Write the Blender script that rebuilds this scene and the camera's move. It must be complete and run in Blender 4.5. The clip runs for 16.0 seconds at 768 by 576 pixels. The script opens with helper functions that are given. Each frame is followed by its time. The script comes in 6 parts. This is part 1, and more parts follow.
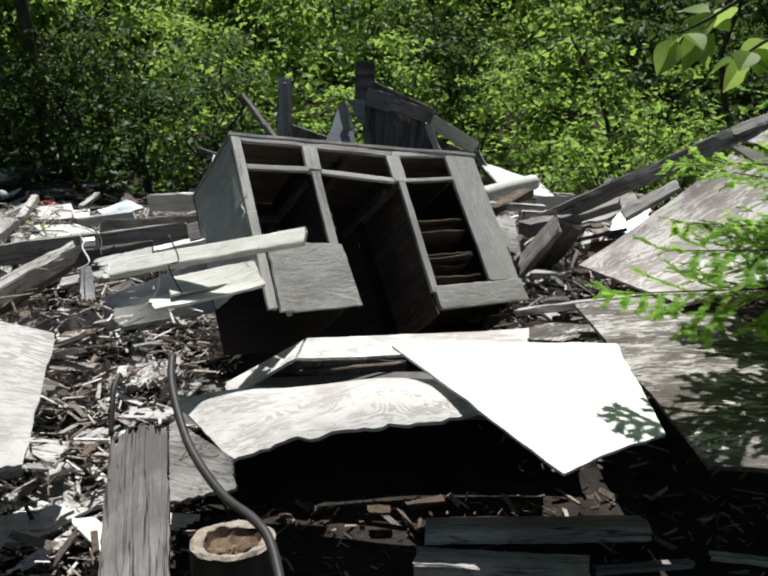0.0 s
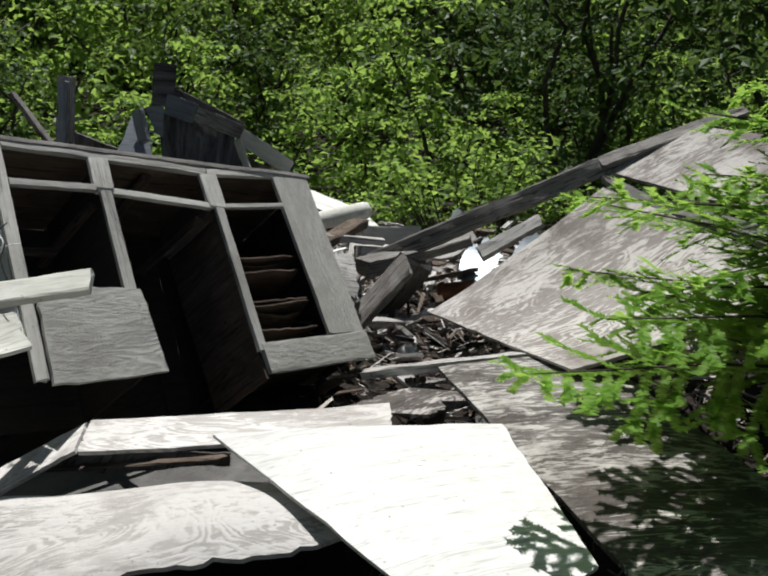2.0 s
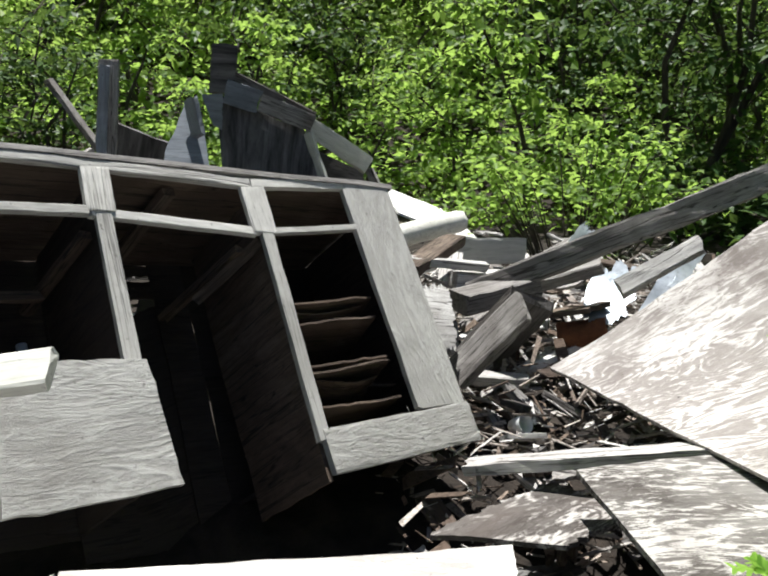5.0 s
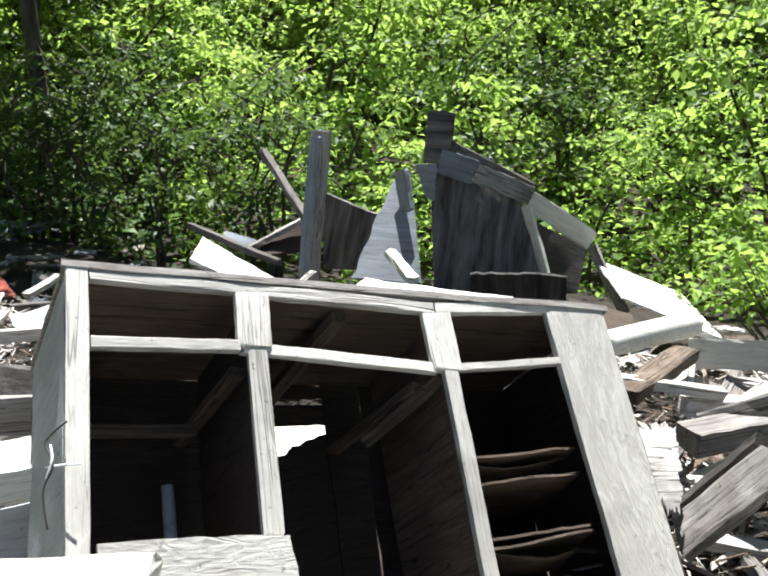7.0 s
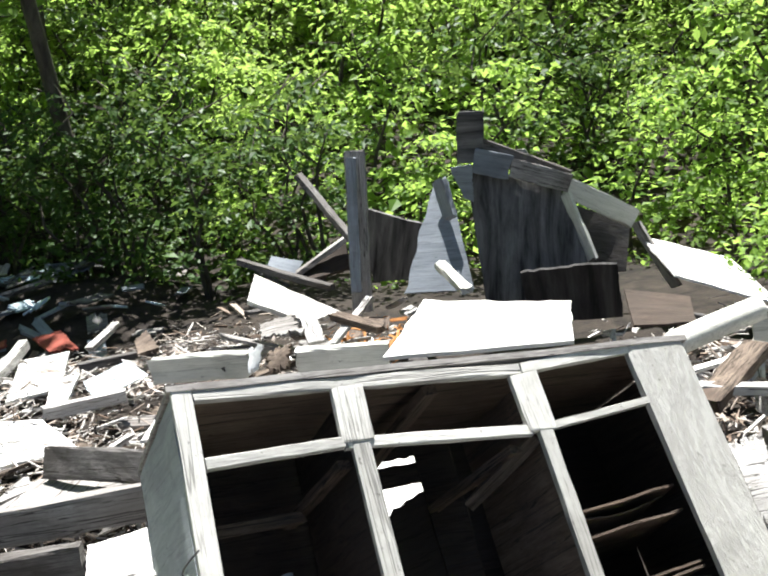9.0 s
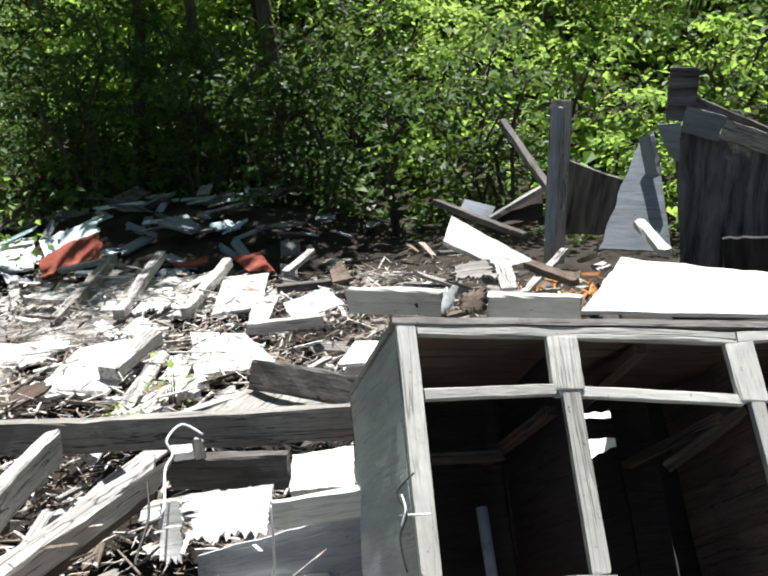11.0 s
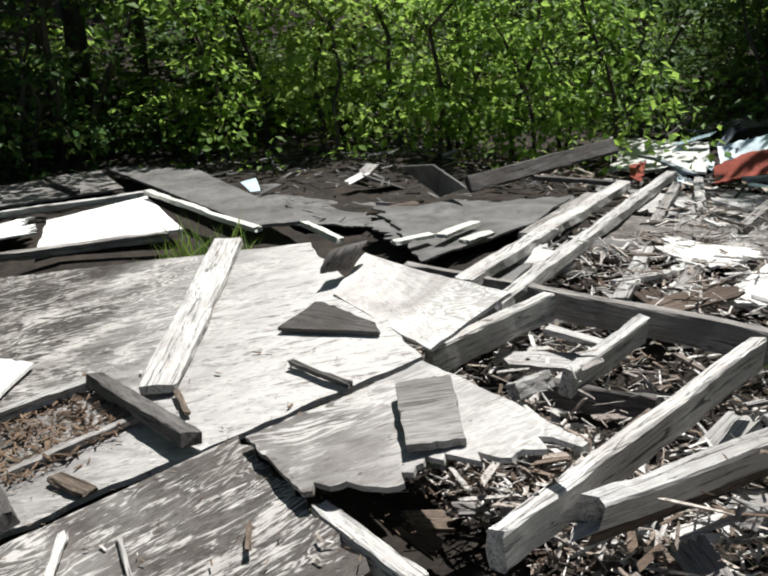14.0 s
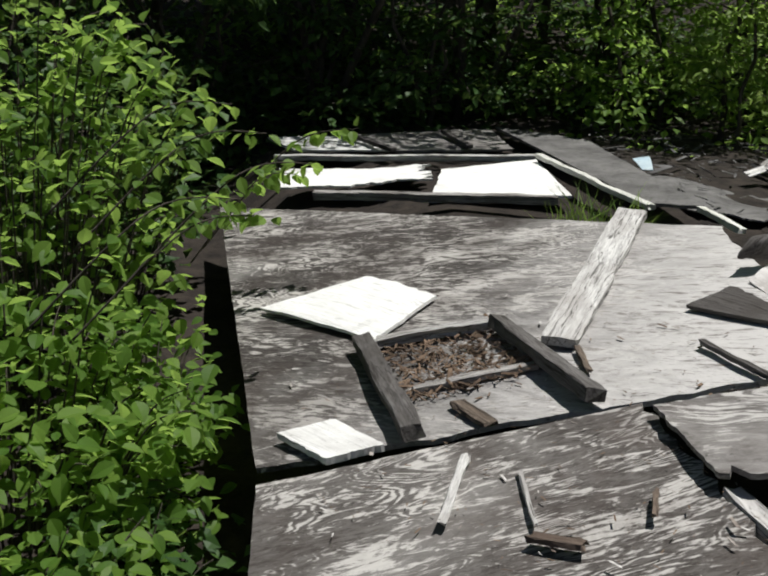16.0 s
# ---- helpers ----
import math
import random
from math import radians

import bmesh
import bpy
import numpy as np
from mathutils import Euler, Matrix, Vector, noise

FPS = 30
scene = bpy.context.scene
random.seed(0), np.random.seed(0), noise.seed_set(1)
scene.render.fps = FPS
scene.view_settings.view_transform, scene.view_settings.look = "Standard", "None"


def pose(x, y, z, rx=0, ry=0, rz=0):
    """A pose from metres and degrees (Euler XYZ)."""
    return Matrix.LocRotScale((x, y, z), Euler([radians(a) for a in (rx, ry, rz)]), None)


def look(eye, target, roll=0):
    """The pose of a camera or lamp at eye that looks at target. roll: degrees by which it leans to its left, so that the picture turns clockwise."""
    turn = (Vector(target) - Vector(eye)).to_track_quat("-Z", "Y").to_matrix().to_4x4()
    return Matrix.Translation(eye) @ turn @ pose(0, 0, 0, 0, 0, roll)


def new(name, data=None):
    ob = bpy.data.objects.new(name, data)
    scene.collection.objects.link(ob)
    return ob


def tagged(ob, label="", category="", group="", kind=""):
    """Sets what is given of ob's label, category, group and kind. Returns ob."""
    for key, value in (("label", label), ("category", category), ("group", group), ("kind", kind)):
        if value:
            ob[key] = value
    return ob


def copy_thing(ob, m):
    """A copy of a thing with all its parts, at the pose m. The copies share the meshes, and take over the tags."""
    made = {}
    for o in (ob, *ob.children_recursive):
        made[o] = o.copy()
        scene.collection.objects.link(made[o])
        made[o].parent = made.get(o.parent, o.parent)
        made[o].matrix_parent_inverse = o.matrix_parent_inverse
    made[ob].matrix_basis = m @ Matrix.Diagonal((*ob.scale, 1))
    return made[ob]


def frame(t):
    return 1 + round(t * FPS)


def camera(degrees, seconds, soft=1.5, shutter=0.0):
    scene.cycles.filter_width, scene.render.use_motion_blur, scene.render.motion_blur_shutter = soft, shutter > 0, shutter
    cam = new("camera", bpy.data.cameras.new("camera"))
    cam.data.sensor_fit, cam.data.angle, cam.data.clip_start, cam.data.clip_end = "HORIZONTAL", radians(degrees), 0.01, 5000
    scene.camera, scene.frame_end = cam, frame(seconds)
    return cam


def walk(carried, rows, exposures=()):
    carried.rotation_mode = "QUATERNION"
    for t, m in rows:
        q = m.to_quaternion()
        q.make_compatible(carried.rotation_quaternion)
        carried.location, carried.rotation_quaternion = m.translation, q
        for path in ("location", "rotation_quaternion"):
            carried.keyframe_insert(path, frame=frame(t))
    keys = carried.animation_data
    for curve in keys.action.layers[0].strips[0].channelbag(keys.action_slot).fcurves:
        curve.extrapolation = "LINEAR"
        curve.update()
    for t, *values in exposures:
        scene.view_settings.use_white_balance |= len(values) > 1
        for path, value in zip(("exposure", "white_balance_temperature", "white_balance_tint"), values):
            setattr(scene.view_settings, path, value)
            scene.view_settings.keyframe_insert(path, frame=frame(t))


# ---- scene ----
cam = camera(44, 16.0, soft=2.2)
PATH = [
    (0, (0.0294, 0.0135, 1.6116), (-0.0325, 1.9666, 1.1857), -2.30),
    (0.5, (0.0222, 0.1922, 1.5838), (0.1835, 2.1375, 1.1481), -0.47),
    (1, (-0.0439, 0.3962, 1.5900), (0.2637, 2.3182, 1.1303), -2.05),
    (1.5, (-0.0668, 0.5805, 1.5736), (0.3273, 2.4923, 1.1378), 0.12),
    (2, (-0.0698, 0.8533, 1.5506), (0.3068, 2.7787, 1.1623), 0.96),
    (2.5, (-0.0911, 1.0168, 1.5533), (0.4767, 2.8949, 1.1658), 0.41),
    (3, (-0.1749, 1.1823, 1.5572), (0.4742, 3.0422, 1.2115), 0.18),
    (3.2, (-0.1895, 1.2254, 1.5614), (0.4359, 3.0860, 1.1782), -0.42),
    (5.3, (0.0638, 1.8785, 1.5374), (0.2226, 3.8284, 1.1218), 0.45),
    (5.5, (0.0818, 1.9350, 1.5416), (0.1965, 3.8921, 1.1460), 0.22),
    (6, (0.1381, 2.0799, 1.5697), (-0.0676, 4.0422, 1.2427), 0.80),
    (6.5, (0.1491, 2.1741, 1.5933), (-0.1833, 4.1220, 1.2845), -0.50),
    (7, (0.1056, 2.2021, 1.6725), (-0.1539, 4.1571, 1.3396), 0.48),
    (7.5, (0.0742, 2.2063, 1.7482), (-0.1538, 4.1760, 1.4873), -1.72),
    (8, (0.0517, 2.2050, 1.8181), (-0.2043, 4.1758, 1.5935), -4.73),
    (8.2, (0.0409, 2.2146, 1.8425), (-0.2264, 4.1799, 1.5854), -6.02),
    (10.3, (-0.0338, 2.1382, 1.9316), (-0.5083, 4.0198, 1.4476), -5.09),
    (10.5, (-0.0481, 2.1338, 1.9299), (-0.5735, 3.9998, 1.4382), -4.50),
    (11, (-0.0771, 2.1084, 1.9332), (-0.7471, 3.9311, 1.4546), -4.12),
    (11.5, (-0.0983, 2.0899, 1.9343), (-0.9039, 3.8592, 1.4645), -4.21),
    (12, (-0.1346, 2.0646, 1.9315), (-1.0858, 3.7552, 1.4445), -3.23),
    (12.5, (-0.1714, 2.0373, 1.9297), (-1.2510, 3.6397, 1.4130), -2.59),
    (13, (-0.2156, 1.9927, 1.9424), (-1.4594, 3.4608, 1.3969), -2.06),
    (13.5, (-0.2518, 1.9631, 1.9429), (-1.6938, 3.2351, 1.3929), -2.11),
    (14, (-0.3276, 1.9413, 1.9081), (-1.9365, 2.9710, 1.3154), -1.65),
    (14.5, (-0.3858, 1.8958, 1.8797), (-2.1064, 2.7068, 1.2618), 0.03),
    (15, (-0.4214, 1.8362, 1.8614), (-2.2015, 2.4376, 1.1759), -0.01),
    (15.5, (-0.4255, 1.7851, 1.8602), (-2.2334, 2.2759, 1.1599), 0.76),
    (16, (-0.4000, 1.7169, 1.8476), (-2.2550, 2.1051, 1.2085), 2.40),
]
EXPOSURES = [(0, 0.42), (1.0, 0.15), (3.2, 0.12), (5.3, 1.1), (7.0, 1.68), (8.2, 1.92), (10.3, 1.3), (11.5, 1.3), (12.5, 1.1), (13.2, 0.9), (14, 0.62), (16, 0.08)]
walk(cam, [(t, look(eye, target, roll)) for t, eye, target, roll in PATH], EXPOSURES)

# ---- world, sun ----
world = bpy.data.worlds.new("sky")
scene.world = world
world.use_nodes = True
wn = world.node_tree.nodes
sky = wn.new("ShaderNodeTexSky")
sky.sky_type = "NISHITA"
sky.sun_disc = False
SUN_EL, SUN_DIR = 73.0, Vector((-0.15, 0.989, 0))
sky.sun_elevation = radians(SUN_EL)
sky.sun_rotation = math.atan2(SUN_DIR.x, SUN_DIR.y)
world.node_tree.links.new(sky.outputs[0], wn["Background"].inputs[0])
wn["Background"].inputs[1].default_value = 0.035
sun_data = bpy.data.lights.new("sun", "SUN")
sun_data.energy, sun_data.angle, sun_data.color = 5.0, radians(0.5), (1.0, 0.985, 0.955)
sun = new("sun", sun_data)
up = math.tan(radians(SUN_EL)) * SUN_DIR.length
sun.matrix_world = look((0, 0, 12), (-SUN_DIR.x, -SUN_DIR.y, 12 - up))


# ---- materials ----
def ramp(nt, fac, stops):
    r = nt.nodes.new("ShaderNodeValToRGB")
    el = r.color_ramp.elements
    while len(el) < len(stops):
        el.new(0.5)
    for e, (p, c) in zip(el, stops):
        e.position, e.color = p, (*c, 1)
    nt.links.new(fac, r.inputs[0])
    return r.outputs[0]


def mix(nt, a, b, fac, kind="MIX"):
    m = nt.nodes.new("ShaderNodeMix")
    m.data_type, m.blend_type = "RGBA", kind
    for sock, v in ((m.inputs[6], a), (m.inputs[7], b), (m.inputs[0], fac)):
        if hasattr(v, "links"):
            nt.links.new(v, sock)
        else:
            sock.default_value = v if isinstance(v, float) else (*v, 1)
    return m.outputs[2]


def tex(nt, kind, scale, detail=4.0, rough=0.6, dist=0.0, stretch=(1, 1, 1), coords="Object", spin=0.0):
    co = nt.nodes.new("ShaderNodeTexCoord")
    mp = nt.nodes.new("ShaderNodeMapping")
    mp.inputs["Scale"].default_value = stretch
    mp.inputs["Rotation"].default_value = (0, 0, spin)
    oi = nt.nodes.new("ShaderNodeObjectInfo")
    mul = nt.nodes.new("ShaderNodeMath")
    mul.operation = "MULTIPLY"
    mul.inputs[1].default_value = 37.0
    nt.links.new(oi.outputs["Random"], mul.inputs[0])
    nt.links.new(mul.outputs[0], mp.inputs["Location"])
    nt.links.new(co.outputs[coords], mp.inputs["Vector"])
    if kind == "noise":
        n = nt.nodes.new("ShaderNodeTexNoise")
        n.inputs["Scale"].default_value, n.inputs["Detail"].default_value = scale, detail
        n.inputs["Roughness"].default_value, n.inputs["Distortion"].default_value = rough, dist
        out = n.outputs[0]
    elif kind == "wave":
        n = nt.nodes.new("ShaderNodeTexWave")
        n.inputs["Scale"].default_value, n.inputs["Distortion"].default_value = scale, dist
        n.inputs["Detail"].default_value, n.inputs["Detail Scale"].default_value = detail, 0.6
        n.inputs["Detail Roughness"].default_value = rough
        out = n.outputs[1]
    else:
        n = nt.nodes.new("ShaderNodeTexVoronoi")
        n.inputs["Scale"].default_value = scale
        out = n.outputs[0]
    nt.links.new(mp.outputs[0], n.inputs["Vector"])
    return out


def base_mat(name, rough=0.85, spec=0.3):
    m = bpy.data.materials.new(name)
    m.use_nodes = True
    b = m.node_tree.nodes["Principled BSDF"]
    b.inputs["Roughness"].default_value = rough
    b.inputs["Specular IOR Level"].default_value = spec
    return m, m.node_tree, b


def bump(nt, b, height, strength, dist=0.01):
    n = nt.nodes.new("ShaderNodeBump")
    n.inputs["Strength"].default_value, n.inputs["Distance"].default_value = strength, dist
    nt.links.new(height, n.inputs["Height"])
    nt.links.new(n.outputs[0], b.inputs["Normal"])


def wood_mat(name, light, dark, stain, grain=18.0, stretch=(1, 9, 9), stain_at=(0.42, 0.62), bumps=0.4, rough=0.85, rings=False, bleach=0.7, lift=0.0, cracks=0.85, fade=None):
    """Weathered wood: grain along the piece, larger stains over it, and fine relief. Runs along the object's x axis."""
    m, nt, b = base_mat(name, rough, 0.2)
    if rings:
        # rotary-cut veneer: contour lines of a stretched noise, worn away in patches
        c = tex(nt, "noise", 1.7, 3.5, 0.5, 1.3, (0.8, 2.6, 2.6))
        mul = nt.nodes.new("ShaderNodeMath")
        mul.operation, mul.inputs[1].default_value = "MULTIPLY", 150.0
        sn = nt.nodes.new("ShaderNodeMath")
        sn.operation = "SINE"
        mr = nt.nodes.new("ShaderNodeMapRange")
        mr.inputs[1].default_value = -1.0
        nt.links.new(c, mul.inputs[0])
        nt.links.new(mul.outputs[0], sn.inputs[0])
        nt.links.new(sn.outputs[0], mr.inputs[0])
        wide = nt.nodes.new("ShaderNodeMapRange")
        wide.inputs[1].default_value, wide.inputs[2].default_value = 0.39, 0.61
        streak = mix(nt, tex(nt, "noise", 7.0, 8.0, 0.72, 2.6, (0.6, 2.4, 2.4)), tex(nt, "noise", 24.0, 6.0, 0.75, 1.2, (0.5, 2.6, 2.6)), 0.45)
        nt.links.new(streak, wide.inputs[0])
        w = wide.outputs[0]
        g = mix(nt, mr.outputs[0], w, ramp(nt, tex(nt, "noise", 2.6, 4.0, 0.6), [(0.36, (0.45, 0.45, 0.45)), (0.56, (0.97, 0.97, 0.97))]))
        # broad patches where the weather has eaten more or less of the face
        big = tex(nt, "noise", 1.9, 7.0, 0.70, 1.2, (0.8, 1.6, 1.6))
        shift = nt.nodes.new("ShaderNodeMath")
        shift.operation = "MULTIPLY_ADD"
        shift.inputs[1].default_value, shift.inputs[2].default_value = 2.3, -1.15 + lift
        nt.links.new(big, shift.inputs[0])
        add = nt.nodes.new("ShaderNodeMath")
        nt.links.new(g, add.inputs[0])
        nt.links.new(shift.outputs[0], add.inputs[1])
        g = add.outputs[0]
        f = tex(nt, "noise", grain * 2.0, 6.0, 0.78, 0.6, (1, 3.5, 3.5))
    else:
        g = tex(nt, "noise", grain * 0.5, 5.0, 0.65, 0.6, stretch)
        f = tex(nt, "noise", grain * 2.2, 4.0, 0.7, 0.2, stretch)
    col = ramp(nt, g, [(0.40, dark), (0.62, light)] if rings else [(0.34, dark), (0.62, light)])
    col = mix(nt, col, ramp(nt, f, [(0.40, dark), (0.6, light)]), 0.16 if rings else 0.35)
    s = tex(nt, "noise", 2.6, 6.0, 0.62, 0.8)
    if rings:
        bl = tex(nt, "noise", 1.3, 5.0, 0.6, 0.6)
        col = mix(nt, col, (0.64, 0.62, 0.59), ramp(nt, bl, [(0.50, (0, 0, 0)), (0.66, (bleach, bleach, bleach))]))
    col = mix(nt, col, mix(nt, col, stain, 0.8), ramp(nt, s, [(stain_at[0], (0, 0, 0)), (stain_at[1], (1, 1, 1))]))
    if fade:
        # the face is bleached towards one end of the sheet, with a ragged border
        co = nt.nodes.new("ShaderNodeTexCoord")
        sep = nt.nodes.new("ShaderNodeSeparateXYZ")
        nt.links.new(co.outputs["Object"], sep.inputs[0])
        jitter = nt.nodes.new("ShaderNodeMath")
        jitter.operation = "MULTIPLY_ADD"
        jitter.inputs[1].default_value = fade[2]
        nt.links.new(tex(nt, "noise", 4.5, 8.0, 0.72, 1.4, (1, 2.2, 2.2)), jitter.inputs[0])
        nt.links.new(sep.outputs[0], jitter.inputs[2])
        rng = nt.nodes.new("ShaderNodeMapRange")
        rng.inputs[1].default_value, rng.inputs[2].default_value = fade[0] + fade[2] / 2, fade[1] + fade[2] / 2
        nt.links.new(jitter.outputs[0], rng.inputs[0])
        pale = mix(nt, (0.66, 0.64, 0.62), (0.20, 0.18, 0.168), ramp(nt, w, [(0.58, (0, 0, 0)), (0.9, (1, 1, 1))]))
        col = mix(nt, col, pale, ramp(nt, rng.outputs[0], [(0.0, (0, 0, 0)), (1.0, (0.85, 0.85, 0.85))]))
    if cracks and not rings:
        # drying cracks: thin dark lines that follow the grain
        cr = tex(nt, "noise", 5.0, 3.0, 0.55, 0.5, (0.22, 5.5, 5.5))
        c3 = (cracks, cracks, cracks)
        col = mix(nt, col, (0.025, 0.021, 0.018), ramp(nt, cr, [(0.455, (0, 0, 0)), (0.468, c3), (0.474, c3), (0.487, (0, 0, 0))]))
        cr2 = tex(nt, "noise", 9.0, 2.0, 0.5, 0.3, (0.15, 6.0, 6.0))
        col = mix(nt, col, (0.05, 0.043, 0.038), ramp(nt, cr2, [(0.55, (0, 0, 0)), (0.565, c3), (0.58, (0, 0, 0))]))
    k = tex(nt, "noise", 55.0, 3.0, 0.6)
    col = mix(nt, col, (0.02, 0.017, 0.014), ramp(nt, k, [(0.66, (0, 0, 0)), (0.76, (0.7, 0.7, 0.7))]))
    oi = nt.nodes.new("ShaderNodeObjectInfo")
    hsv = nt.nodes.new("ShaderNodeHueSaturation")
    val = nt.nodes.new("ShaderNodeMapRange")
    val.inputs[3].default_value, val.inputs[4].default_value = 0.75, 1.15
    nt.links.new(oi.outputs["Random"], val.inputs[0])
    nt.links.new(val.outputs[0], hsv.inputs["Value"])
    nt.links.new(col, hsv.inputs["Color"])
    nt.links.new(hsv.outputs[0], b.inputs["Base Color"])
    h = mix(nt, g, f, 0.5)
    if cracks and not rings:
        h = mix(nt, h, (0, 0, 0), ramp(nt, cr, [(0.455, (0, 0, 0)), (0.47, (1, 1, 1)), (0.487, (0, 0, 0))]))
    bump(nt, b, h, bumps, 0.006)
    return m


def plain_mat(name, a, b_, scale=6.0, rough=0.8, bumps=0.25, bscale=30.0, streak=(1, 1, 1), spec=0.3, metal=0.0):
    m, nt, b = base_mat(name, rough, spec)
    b.inputs["Metallic"].default_value = metal
    n = tex(nt, "noise", scale, 6.0, 0.65, 0.4, streak)
    n2 = tex(nt, "noise", scale * 7, 3.0, 0.6, 0.0, streak)
    col = ramp(nt, n, [(0.35, a), (0.65, b_)])
    col = mix(nt, col, mix(nt, col, (0.03, 0.025, 0.02), 0.5), ramp(nt, n2, [(0.55, (0, 0, 0)), (0.75, (1, 1, 1))]))
    nt.links.new(col, b.inputs["Base Color"])
    bump(nt, b, tex(nt, "noise", bscale, 4.0, 0.65), bumps, 0.01)
    return m


def chip_mat(name, stops):
    """Broken wood in pieces: each piece its own tone, grained along nothing in particular, rough."""
    m, nt, b = base_mat(name, 0.92, 0.15)
    geo = nt.nodes.new("ShaderNodeNewGeometry")
    col = ramp(nt, geo.outputs["Random Per Island"], stops)
    n = tex(nt, "noise", 60.0, 5.0, 0.7, 0.5, (1, 1, 3))
    col = mix(nt, col, mix(nt, col, (0.03, 0.024, 0.02), 0.75), ramp(nt, n, [(0.46, (0, 0, 0)), (0.66, (1, 1, 1))]))
    nt.links.new(col, b.inputs["Base Color"])
    bump(nt, b, n, 0.6, 0.006)
    return m


def leaf_mat(name, a, b_, glow=0.45, lit=0.6):
    m, nt, b = base_mat(name, 0.5, 0.22)
    geo = nt.nodes.new("ShaderNodeNewGeometry")
    col = ramp(nt, geo.outputs["Random Per Island"], [(0.0, a), (1.0, b_)])
    big = tex(nt, "noise", 0.9, 3.0, 0.6)
    col = mix(nt, col, mix(nt, col, (0.02, 0.05, 0.012), 0.6), ramp(nt, big, [(0.5, (0, 0, 0)), (0.75, (0.8, 0.8, 0.8))]))
    nt.links.new(col, b.inputs["Base Color"])
    tr = nt.nodes.new("ShaderNodeBsdfTranslucent")
    nt.links.new(mix(nt, col, (0.46, 0.66, 0.14), lit), tr.inputs[0])
    ms = nt.nodes.new("ShaderNodeMixShader")
    ms.inputs[0].default_value = glow
    nt.links.new(b.outputs[0], ms.inputs[1])
    nt.links.new(tr.outputs[0], ms.inputs[2])
    nt.links.new(ms.outputs[0], nt.nodes["Material Output"].inputs[0])
    return m


